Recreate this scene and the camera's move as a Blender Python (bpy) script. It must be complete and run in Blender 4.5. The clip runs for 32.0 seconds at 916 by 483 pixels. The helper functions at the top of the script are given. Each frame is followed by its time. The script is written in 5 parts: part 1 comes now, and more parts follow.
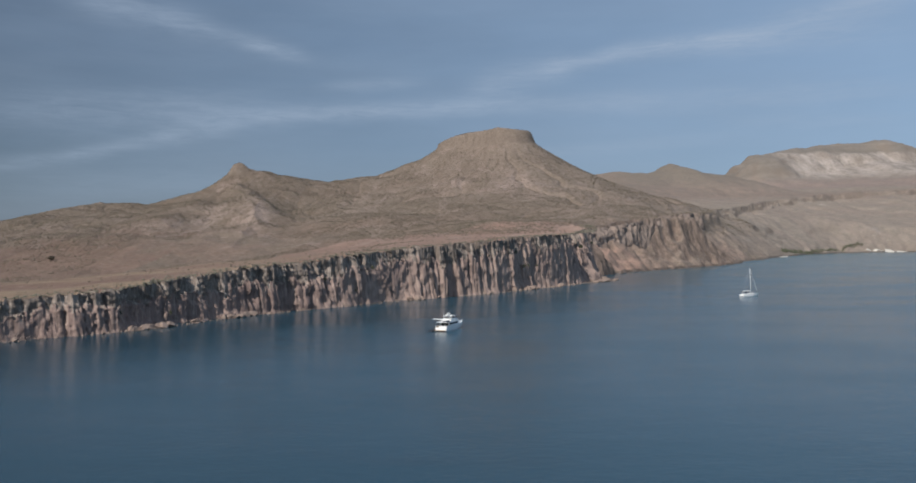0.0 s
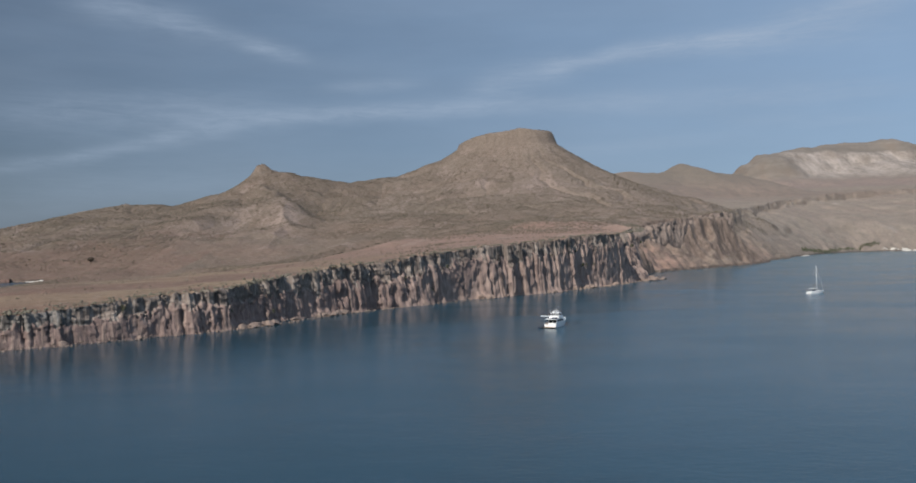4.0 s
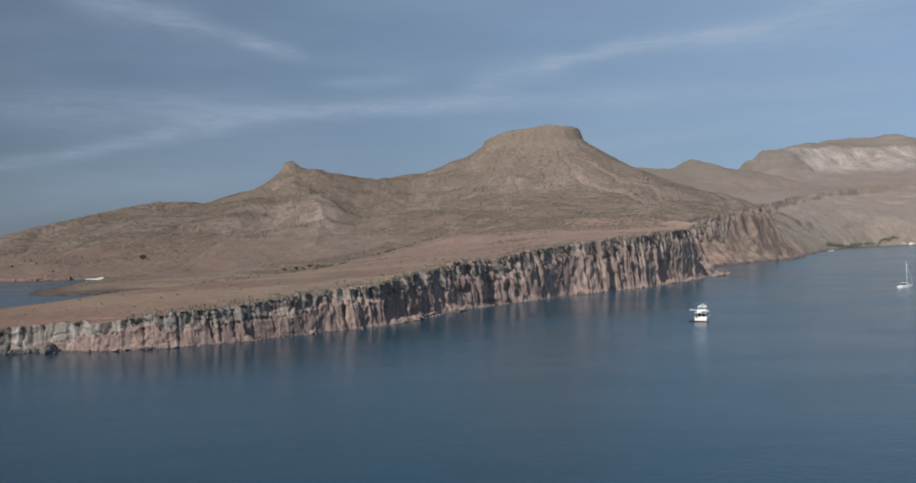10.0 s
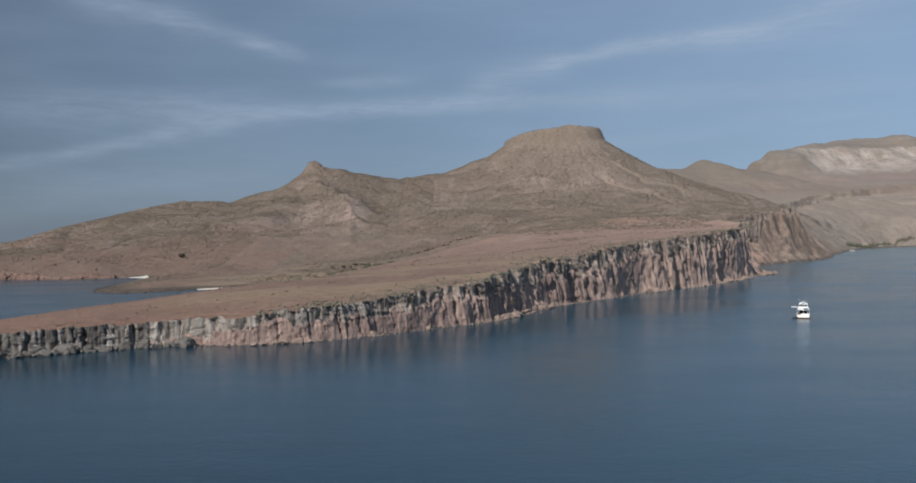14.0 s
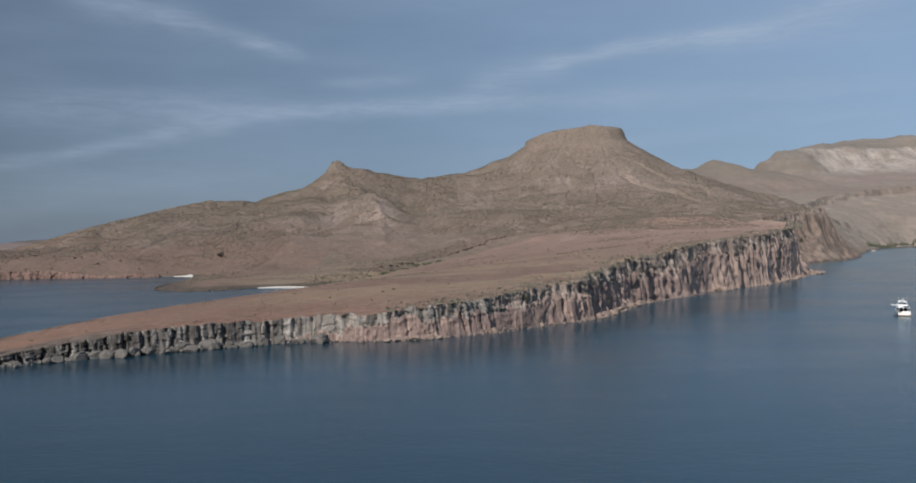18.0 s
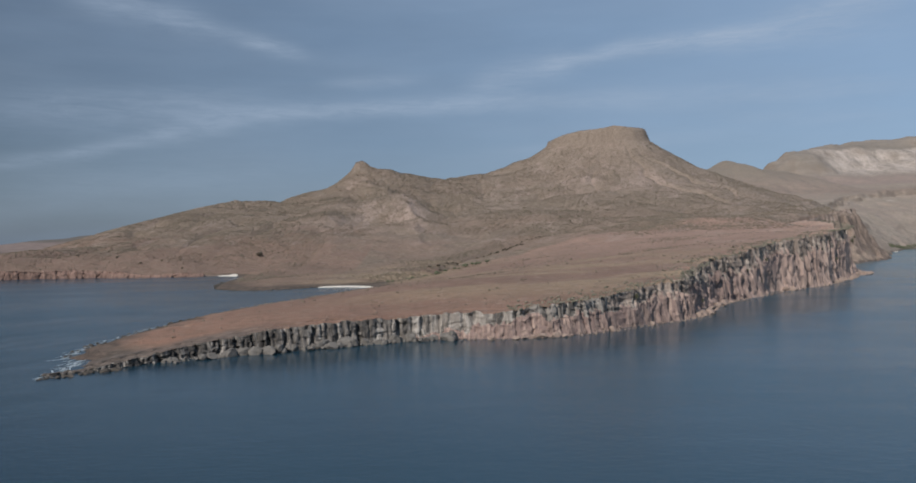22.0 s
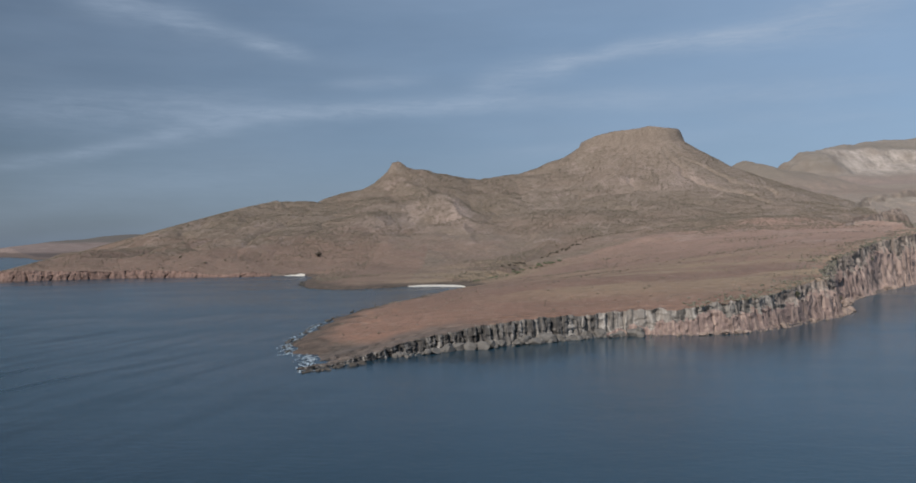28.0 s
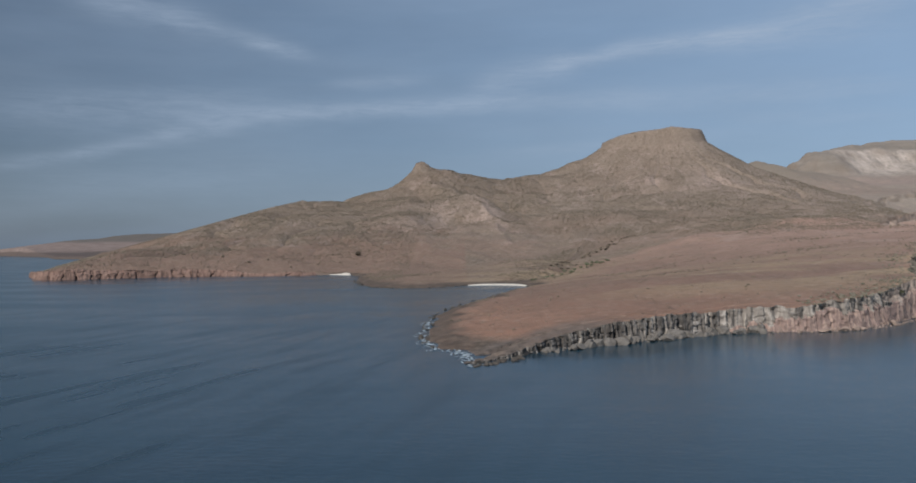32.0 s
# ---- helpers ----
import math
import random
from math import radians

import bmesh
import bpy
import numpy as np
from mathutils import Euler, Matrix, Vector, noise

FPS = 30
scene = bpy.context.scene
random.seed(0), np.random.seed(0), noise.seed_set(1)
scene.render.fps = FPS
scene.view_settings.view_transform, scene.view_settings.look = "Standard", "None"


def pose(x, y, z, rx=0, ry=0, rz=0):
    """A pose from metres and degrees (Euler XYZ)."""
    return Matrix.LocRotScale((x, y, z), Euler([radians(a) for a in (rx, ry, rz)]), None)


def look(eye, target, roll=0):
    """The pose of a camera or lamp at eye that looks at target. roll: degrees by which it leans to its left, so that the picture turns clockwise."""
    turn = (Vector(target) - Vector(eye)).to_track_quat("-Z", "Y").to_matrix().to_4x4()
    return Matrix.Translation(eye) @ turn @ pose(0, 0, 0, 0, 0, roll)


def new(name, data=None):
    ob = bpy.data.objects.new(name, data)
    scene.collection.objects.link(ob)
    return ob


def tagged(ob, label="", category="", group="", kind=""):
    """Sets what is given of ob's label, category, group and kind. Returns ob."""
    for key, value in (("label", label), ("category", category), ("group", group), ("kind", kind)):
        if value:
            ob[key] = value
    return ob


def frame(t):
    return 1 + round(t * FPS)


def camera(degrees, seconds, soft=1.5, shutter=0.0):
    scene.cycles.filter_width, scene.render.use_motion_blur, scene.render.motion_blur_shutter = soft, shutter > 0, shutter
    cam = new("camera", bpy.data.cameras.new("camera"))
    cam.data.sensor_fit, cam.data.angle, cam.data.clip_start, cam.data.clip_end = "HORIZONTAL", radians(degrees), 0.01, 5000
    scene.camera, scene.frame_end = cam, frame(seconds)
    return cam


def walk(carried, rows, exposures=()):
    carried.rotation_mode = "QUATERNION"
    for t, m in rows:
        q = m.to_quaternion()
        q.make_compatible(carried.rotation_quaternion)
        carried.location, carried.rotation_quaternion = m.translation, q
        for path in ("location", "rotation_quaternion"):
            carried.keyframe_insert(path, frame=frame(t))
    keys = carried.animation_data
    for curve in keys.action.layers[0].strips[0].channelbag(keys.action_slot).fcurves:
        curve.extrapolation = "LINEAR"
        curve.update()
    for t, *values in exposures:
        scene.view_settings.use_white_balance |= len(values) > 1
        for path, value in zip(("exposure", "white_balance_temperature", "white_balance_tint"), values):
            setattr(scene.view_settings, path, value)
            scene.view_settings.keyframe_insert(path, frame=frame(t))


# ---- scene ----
cam = camera(57.8, 32.0, soft=1.75)
PATH = [
    (0, (0.00, 0.00, 27.40), (0.035, 100.000, 27.604), -0.60),
    (1, (-8.51, -1.08, 27.30), (-8.492, 98.924, 27.527), -0.64),
    (2, (-17.11, -2.24, 27.22), (-17.090, 97.764, 27.519), -0.68),
    (3, (-25.73, -3.62, 27.17), (-25.782, 96.375, 27.524), -0.75),
    (4, (-34.13, -5.08, 27.14), (-34.222, 94.919, 27.432), -0.82),
    (5, (-42.44, -6.49, 27.18), (-42.475, 93.510, 27.359), -0.90),
    (6, (-50.81, -7.80, 27.31), (-50.725, 92.197, 27.409), -0.96),
    (7, (-59.33, -9.08, 27.49), (-59.179, 90.923, 27.473), -1.00),
    (8, (-67.80, -10.23, 27.72), (-67.530, 89.766, 27.653), -1.03),
    (9, (-76.34, -11.21, 27.90), (-76.048, 88.793, 27.752), -1.03),
    (10, (-85.10, -12.20, 27.99), (-84.785, 87.800, 27.821), -1.01),
    (11, (-93.98, -13.29, 27.95), (-93.681, 86.709, 27.765), -0.98),
    (12, (-102.86, -14.42, 27.89), (-102.593, 85.583, 27.693), -0.95),
    (13, (-111.76, -15.64, 27.90), (-111.436, 84.362, 27.718), -0.94),
    (14, (-120.61, -16.94, 27.87), (-120.346, 83.063, 27.699), -0.92),
    (15, (-129.62, -18.20, 27.84), (-129.363, 81.801, 27.662), -0.90),
    (16, (-138.55, -19.37, 27.84), (-138.250, 80.632, 27.674), -0.88),
    (17, (-147.59, -20.41, 27.86), (-147.325, 79.586, 27.693), -0.86),
    (18, (-156.49, -21.37, 27.94), (-156.281, 78.625, 27.769), -0.87),
    (19, (-165.34, -22.23, 28.02), (-165.166, 77.772, 27.860), -0.86),
    (20, (-174.15, -23.20, 28.10), (-174.058, 76.801, 27.919), -0.84),
    (21, (-183.06, -24.24, 28.17), (-182.994, 75.761, 28.002), -0.81),
    (22, (-192.07, -25.14, 28.18), (-192.059, 74.859, 28.056), -0.78),
    (23, (-201.20, -26.11, 28.20), (-201.257, 73.894, 28.090), -0.77),
    (24, (-210.16, -27.09, 28.28), (-210.329, 72.912, 28.189), -0.77),
    (25, (-219.04, -28.17, 28.36), (-219.304, 71.828, 28.283), -0.78),
    (26, (-227.75, -29.33, 28.43), (-227.984, 70.674, 28.388), -0.80),
    (27, (-236.75, -30.61, 28.43), (-237.086, 69.389, 28.392), -0.81),
    (28, (-245.69, -32.06, 28.45), (-246.051, 67.938, 28.384), -0.81),
    (29, (-254.83, -33.70, 28.53), (-255.202, 66.295, 28.453), -0.79),
    (30, (-264.12, -35.39, 28.59), (-264.502, 64.604, 28.494), -0.78),
    (31, (-273.65, -37.16, 28.63), (-274.086, 62.836, 28.534), -0.77),
    (32, (-283.21, -38.91, 28.69), (-283.672, 61.086, 28.613), -0.75),
]
walk(cam, [(t, look(eye, target, roll)) for t, eye, target, roll in PATH])

# ---- sky and sun ----
SUN_AZ, SUN_EL = radians(211.5), radians(38)  # azimuth from +Y towards +X


def sky():
    w = bpy.data.worlds.new("sky")
    w.use_nodes = True
    scene.world = w
    nt = w.node_tree
    nt.nodes.clear()
    N, L = nt.nodes.new, nt.links.new

    def math(op, a, b=None, c=None):
        n = N("ShaderNodeMath")
        n.operation = op
        for i, v in enumerate((a, b, c)):
            if v is None:
                continue
            if isinstance(v, (int, float)):
                n.inputs[i].default_value = v
            else:
                L(v, n.inputs[i])
        return n.outputs[0]

    tex = N("ShaderNodeTexSky")
    tex.sky_type, tex.sun_disc = "NISHITA", False
    tex.sun_elevation, tex.sun_rotation = SUN_EL, SUN_AZ
    tex.air_density, tex.dust_density, tex.ozone_density = 1.0, 0.8, 2.0
    co = N("ShaderNodeTexCoord").outputs["Generated"]
    sep = N("ShaderNodeSeparateXYZ")
    L(co, sep.inputs[0])
    x, y, z = sep.outputs
    az = math("MULTIPLY", math("ARCTAN2", x, y), 57.2958)
    el = math("MULTIPLY", math("ARCSINE", z), 57.2958)

    def noise(sx, sy, scale, detail=4.0, rough=0.55, dist=0.0, off=0.0):
        c = N("ShaderNodeCombineXYZ")
        L(math("MULTIPLY", az, sx), c.inputs[0])
        L(math("MULTIPLY", el, sy), c.inputs[1])
        c.inputs[2].default_value = off
        n = N("ShaderNodeTexNoise")
        L(c.outputs[0], n.inputs["Vector"])
        n.inputs["Scale"].default_value, n.inputs["Detail"].default_value = scale, detail
        n.inputs["Roughness"].default_value, n.inputs["Distortion"].default_value = rough, dist
        return n.outputs[0]

    warp = math("MULTIPLY", math("SUBTRACT", noise(0.12, 0.4, 1.0, 5), 0.5), 2.6)
    fine = noise(0.30, 1.9, 1.3, 7, 0.65, 0.5, 5.0)
    # thin cirrus streaks: azimuth and height of the middle, slope, width, half length, density
    streaks = [
        (23.7, 13.67, 0.151, 1.02, 4.7, 0.42), (15.4, 12.82, 0.059, 0.63, 4.2, 0.50), (9.1, 12.16, 0.197, 0.55, 2.7, 0.42), (4.4, 11.29, 0.213, 1.02, 3.2, 0.30),
        (21.8, 12.59, -0.031, 0.86, 7.2, 0.16), (20.2, 9.12, -0.003, 0.78, 9.5, 0.25), (6.3, 9.40, 0.030, 0.63, 6.4, 0.20), (-6.0, 9.05, 0.054, 0.59, 9.1, 0.40),
        (-21.3, 8.70, 0.045, 1.33, 8.2, 0.24), (-21.0, 14.86, -0.145, 1.02, 3.9, 0.26), (-14.7, 13.55, -0.230, 0.66, 4.0, 0.20), (-12.3, 12.91, -0.141, 0.42, 1.9, 0.20),
        (-26.6, 5.41, 0.168, 0.45, 2.9, 0.20), (-21.9, 6.44, 0.255, 0.45, 3.1, 0.24), (-17.3, 7.43, 0.203, 0.60, 2.6, 0.20), (-5.7, 10.82, 0.066, 0.39, 3.2, 0.18),
        (10.1, 6.33, 0.052, 0.47, 7.8, 0.14), (-20.1, 4.14, 0.076, 1.57, 8.8, 0.10), (23.4, 7.51, -0.038, 0.55, 5.5, 0.14),
    ]
    total = None
    for a0, e0, slope, width, half, dens in streaks:
        da = math("SUBTRACT", az, a0)
        mid = math("ADD", math("MULTIPLY", da, slope), e0)
        de = math("DIVIDE", math("ADD", math("SUBTRACT", el, mid), math("MULTIPLY", warp, 0.22)), width)
        g = math("EXPONENT", math("MULTIPLY", math("MULTIPLY", de, de), -1.0))
        u = math("DIVIDE", da, half)
        u2 = math("MULTIPLY", u, u)
        g2 = math("EXPONENT", math("MULTIPLY", math("MULTIPLY", u2, u2), -0.8))
        v = math("MULTIPLY", math("MULTIPLY", g, g2), dens)
        total = v if total is None else math("ADD", total, v)
    lace = math("ADD", math("MULTIPLY", fine, 2.2), -0.15)
    veil = math("MULTIPLY", math("MULTIPLY_ADD", noise(0.05, 0.35, 1.0, 4, 0.5, 0.0, 9.0), 2.2, -0.75), 0.16)
    cover = math("MAXIMUM", math("ADD", math("MULTIPLY", total, lace), veil), 0.0)
    cl = N("ShaderNodeClamp")
    L(cover, cl.inputs[0])
    cl.inputs["Max"].default_value = 0.8
    mix = N("ShaderNodeMix")
    mix.data_type = "RGBA"
    L(cl.outputs[0], mix.inputs["Factor"])
    grade = N("ShaderNodeMix")  # high thin haze greys the blue a little
    grade.data_type, grade.inputs["Factor"].default_value = "RGBA", 0.85
    L(tex.outputs[0], grade.inputs["A"])
    haze = N("ShaderNodeMix")  # a wide grey veil in the west thins towards the east
    haze.data_type = "RGBA"
    side = N("ShaderNodeMapRange")
    L(math("ADD", az, math("MULTIPLY", warp, 6.0)), side.inputs[0])
    side.inputs[1].default_value, side.inputs[2].default_value = -34.0, 30.0
    L(side.outputs[0], haze.inputs["Factor"])
    haze.inputs["A"].default_value, haze.inputs["B"].default_value = (0.84, 1.21, 1.80, 1), (2.20, 3.28, 4.90, 1)
    L(haze.outputs["Result"], grade.inputs["B"])
    L(grade.outputs["Result"], mix.inputs["A"])
    mix.inputs["B"].default_value = (3.4, 4.2, 5.4, 1)
    bg = N("ShaderNodeBackground")
    L(mix.outputs["Result"], bg.inputs["Color"])
    bg.inputs["Strength"].default_value = 0.085
    out = N("ShaderNodeOutputWorld")
    L(bg.outputs[0], out.inputs[0])


sky()
sun = new("sun", bpy.data.lights.new("sun", "SUN"))
sun.data.energy, sun.data.angle, sun.data.color = 3.6, radians(1.5), (1.0, 0.96, 0.92)
sun.matrix_world = look((0, 0, 500), (-500 * math.sin(SUN_AZ) * math.cos(SUN_EL), -500 * math.cos(SUN_AZ) * math.cos(SUN_EL), 500 - 500 * math.sin(SUN_EL)))
scene.view_settings.exposure = 0.33


# ---- materials ----
class Mat:
    """A node material with short calls for the usual nodes."""

    def __init__(self, name, rough=0.85, metal=0.0, spec=0.3):
        self.m = bpy.data.materials.new(name)
        self.m.use_nodes = True
        self.t = self.m.node_tree
        self.b = self.t.nodes["Principled BSDF"]
        self.b.inputs["Roughness"].default_value, self.b.inputs["Metallic"].default_value = rough, metal
        self.b.inputs["Specular IOR Level"].default_value = spec
        self.geo = self.t.nodes.new("ShaderNodeNewGeometry")

    def n(self, kind, **ins):
        node = self.t.nodes.new("ShaderNode" + kind)
        for k, v in ins.items():
            self.set(node.inputs[k.replace("_", " ")], v)
        return node

    def set(self, socket, v):
        if isinstance(v, bpy.types.NodeSocket):
            self.t.links.new(v, socket)
        else:
            socket.default_value = v

    def pos(self, sx=1.0, sy=1.0, sz=1.0):
        return self.n("Mapping", Vector=self.geo.outputs["Position"], Scale=(sx, sy, sz)).outputs[0]

    def noise(self, scale, detail=4.0, rough=0.55, vec=None, dist=0.0):
        return self.n("TexNoise", Vector=vec or self.pos(), Scale=scale, Detail=detail, Roughness=rough, Distortion=dist).outputs[0]

    def ramp(self, fac, lo, hi):
        r = self.n("MapRange", Value=fac)
        r.inputs["From Min"].default_value, r.inputs["From Max"].default_value = lo, hi
        return r.outputs[0]

    def mix(self, fac, a, b):
        node = self.n("Mix")
        node.data_type = "RGBA"
        self.set(node.inputs["Factor"], fac)
        for k, v in (("A", a), ("B", b)):
            self.set(node.inputs[k], (*v, 1) if isinstance(v, tuple) else v)
        return node.outputs["Result"]

    def math(self, op, a, b=0.0):
        node = self.n("Math")
        node.operation = op
        self.set(node.inputs[0], a)
        self.set(node.inputs[1], b)
        return node.outputs[0]

    def xyz(self, vec):
        return self.n("SeparateXYZ", Vector=vec).outputs

    def color(self, v):
        self.set(self.b.inputs["Base Color"], (*v, 1) if isinstance(v, tuple) else v)

    def bump(self, height, dist=0.1, strength=1.0):
        node = self.n("Bump", Height=height, Distance=dist, Strength=strength)
        self.set(self.b.inputs["Normal"], node.outputs[0])


def plain(name, rgb, rough=0.5, metal=0.0, spec=0.4, grain=0.12, scale=3.0):
    k = Mat(name, rough, metal, spec)
    v = k.ramp(k.noise(scale, 5), 0.3, 0.7)
    k.color(k.mix(v, tuple(c * (1 - grain) for c in rgb), tuple(min(1, c * (1 + grain)) for c in rgb)))
    return k.m


def ground_material():
    k = Mat("dry_hillside", 0.95, 0, 0.15)
    x, y, z = k.xyz(k.geo.outputs["Position"])
    big = k.noise(0.006, 6, 0.6, dist=0.6)
    mid = k.noise(0.035, 6, 0.62)
    fine = k.noise(0.35, 5, 0.65)
    tiny = k.noise(1.6, 3, 0.6)
    slope = k.xyz(k.geo.outputs["Normal"])[2]
    at = k.n("Attribute")
    at.attribute_name = "soil"
    red, pale, straw = k.n("SeparateColor", Color=at.outputs["Color"]).outputs[:3]
    bare = at.outputs["Alpha"]
    # olive-grey stony soil under thin scrub on the hills
    olive = k.mix(k.ramp(fine, 0.35, 0.65), (0.144, 0.113, 0.087), (0.198, 0.154, 0.118))
    olive = k.mix(k.ramp(mid, 0.35, 0.68), olive, (0.176, 0.130, 0.103))
    olive = k.mix(k.math("MULTIPLY", k.ramp(big, 0.42, 0.60), 0.5), olive, (0.148, 0.121, 0.091))
    west = k.ramp(k.math("ADD", k.math("MULTIPLY", x, 0.75), k.math("MULTIPLY", y, 0.25)), 160.0, -60.0)  # darker earth in the west; eastward, haze is put into the soil colours as paler tones
    olive = k.mix(k.math("MULTIPLY", k.ramp(k.math("ADD", k.math("MULTIPLY", x, 0.75), k.math("MULTIPLY", y, 0.25)), 120.0, 420.0), 0.40), olive, (0.300, 0.242, 0.200))
    earth = k.mix(west, k.mix(k.ramp(mid, 0.35, 0.65), (0.288, 0.186, 0.148), (0.332, 0.222, 0.176)), k.mix(k.ramp(mid, 0.35, 0.65), (0.158, 0.100, 0.078), (0.198, 0.126, 0.098)))
    earth = k.mix(k.math("MULTIPLY", k.ramp(k.noise(0.11, 6, 0.7, vec=k.pos(0.5, 1, 1)), 0.48, 0.64), 0.5), earth, (0.187, 0.138, 0.101))
    c = k.mix(k.math("MULTIPLY", red, 0.92), olive, earth)
    tip = k.ramp(k.math("ADD", k.math("MULTIPLY", x, 0.62), k.math("MULTIPLY", y, 0.78)), 130.0, -20.0)
    c = k.mix(k.math("MULTIPLY", k.math("MULTIPLY", tip, red), 0.8), c, k.mix(k.ramp(mid, 0.3, 0.7), (0.222, 0.122, 0.084), (0.262, 0.148, 0.104)))
    c = k.mix(k.math("MULTIPLY", straw, 0.8), c, k.mix(k.ramp(fine, 0.35, 0.65), (0.232, 0.172, 0.110), (0.320, 0.246, 0.165)))
    c = k.mix(k.math("MULTIPLY", pale, 0.75), c, k.mix(k.ramp(fine, 0.3, 0.7), (0.270, 0.200, 0.168), (0.400, 0.318, 0.275)))
    # low scrub and stones too small to stand out
    speck = k.math("MULTIPLY", k.ramp(fine, 0.55, 0.68), k.math("SUBTRACT", 0.50, k.math("MULTIPLY", red, 0.25)))
    c = k.mix(speck, c, (0.120, 0.102, 0.076))
    patch = k.noise(0.24, 8, 0.8, vec=k.pos(0.7, 1.0, 1.0))
    c = k.mix(k.math("MULTIPLY", k.ramp(patch, 0.50, 0.60), k.math("SUBTRACT", 0.72, k.math("MULTIPLY", red, 0.34))), c, (0.100, 0.080, 0.058))
    stony = k.noise(0.26, 8, 0.8, vec=k.n("Mapping", Vector=k.geo.outputs["Position"], Location=(310.0, 90.0, 0.0)).outputs[0])
    c = k.mix(k.math("MULTIPLY", k.ramp(stony, 0.52, 0.62), k.math("SUBTRACT", 0.75, k.math("MULTIPLY", red, 0.35))), c, (0.300, 0.232, 0.190))
    c = k.mix(k.math("MULTIPLY", k.ramp(tiny, 0.55, 0.75), 0.22), c, (0.36, 0.28, 0.21))
    # country to the east: grey-olive slopes below a dark ledge, red soil above it
    lee = k.math("MULTIPLY", k.ramp(y, 1040.0, 1500.0), k.ramp(k.math("SUBTRACT", x, k.math("MULTIPLY", y, 0.17)), 20.0, 120.0))
    dun = k.mix(k.ramp(mid, 0.35, 0.65), (0.240, 0.200, 0.164), (0.300, 0.248, 0.204))
    dun = k.mix(k.math("MULTIPLY", k.ramp(k.noise(0.008, 7, 0.7, dist=0.8), 0.45, 0.60), 0.6), dun, (0.262, 0.205, 0.172))
    dun = k.mix(k.math("MULTIPLY", k.ramp(k.noise(0.012, 7, 0.7, dist=0.6), 0.60, 0.70), 0.7), dun, (0.38, 0.335, 0.295))
    dun = k.mix(k.math("MULTIPLY", k.ramp(k.noise(0.06, 6, 0.75), 0.48, 0.62), 0.4), dun, (0.165, 0.148, 0.116))
    rise = k.math("SUBTRACT", z, k.math("MULTIPLY", y, 0.060))
    above = k.math("MULTIPLY", k.ramp(k.math("ADD", rise, k.math("MULTIPLY", mid, 12.0)), 4.0, 18.0), k.ramp(y, 2850.0, 2350.0))
    dun = k.mix(k.math("MULTIPLY", above, 0.75), dun, k.mix(k.ramp(mid, 0.38, 0.62), (0.172, 0.140, 0.118), (0.228, 0.168, 0.140)))
    dun = k.mix(k.math("MULTIPLY", k.ramp(k.math("ADD", rise, k.math("MULTIPLY", mid, 40.0)), 50.0, 95.0), 0.85), dun, k.mix(k.ramp(fine, 0.35, 0.65), (0.150, 0.130, 0.106), (0.205, 0.174, 0.142)))
    dun = k.mix(k.math("MULTIPLY", k.ramp(k.noise(0.2, 7, 0.8), 0.50, 0.62), 0.45), dun, (0.125, 0.108, 0.084))
    c = k.mix(k.math("MULTIPLY", lee, 0.9), c, dun)
    # the far ridge: pale tuff under an olive cap, haze greyed into the colours
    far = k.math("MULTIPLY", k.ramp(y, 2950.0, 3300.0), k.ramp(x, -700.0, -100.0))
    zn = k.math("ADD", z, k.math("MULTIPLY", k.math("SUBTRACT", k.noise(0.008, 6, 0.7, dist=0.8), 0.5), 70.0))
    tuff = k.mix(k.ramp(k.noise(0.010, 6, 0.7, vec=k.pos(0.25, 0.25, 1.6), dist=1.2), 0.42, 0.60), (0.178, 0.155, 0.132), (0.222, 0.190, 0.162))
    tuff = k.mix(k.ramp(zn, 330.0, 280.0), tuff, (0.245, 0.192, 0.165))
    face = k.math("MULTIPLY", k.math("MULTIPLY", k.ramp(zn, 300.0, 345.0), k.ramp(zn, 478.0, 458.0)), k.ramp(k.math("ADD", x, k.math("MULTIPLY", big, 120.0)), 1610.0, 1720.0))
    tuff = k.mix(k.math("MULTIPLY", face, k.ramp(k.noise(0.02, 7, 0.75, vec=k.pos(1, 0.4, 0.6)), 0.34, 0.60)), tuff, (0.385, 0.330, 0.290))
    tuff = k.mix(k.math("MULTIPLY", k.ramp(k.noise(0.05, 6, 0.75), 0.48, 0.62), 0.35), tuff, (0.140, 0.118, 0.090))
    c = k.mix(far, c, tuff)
    # the far cape in the west: dark cliff foot, pinkish slope, dark crest
    cape = k.mix(k.ramp(k.math("ADD", z, k.math("MULTIPLY", big, 14.0)), 17.0, 21.0), (0.085, 0.068, 0.064), k.mix(k.ramp(mid, 0.35, 0.65), (0.150, 0.115, 0.104), (0.215, 0.170, 0.155)))
    cape = k.mix(k.ramp(k.math("ADD", z, k.math("MULTIPLY", big, 20.0)), 46.0, 53.0), cape, (0.105, 0.095, 0.088))
    c = k.mix(k.math("MULTIPLY", k.ramp(x, -860.0, -1000.0), 0.9), c, cape)
    # washed dark stones along the water
    wash = k.ramp(k.math("ADD", z, k.math("MULTIPLY", mid, 2.4)), 3.5, 2.7)
    c = k.mix(k.math("MULTIPLY", wash, 0.9), c, k.mix(k.ramp(fine, 0.35, 0.65), (0.050, 0.041, 0.034), (0.125, 0.098, 0.080)))
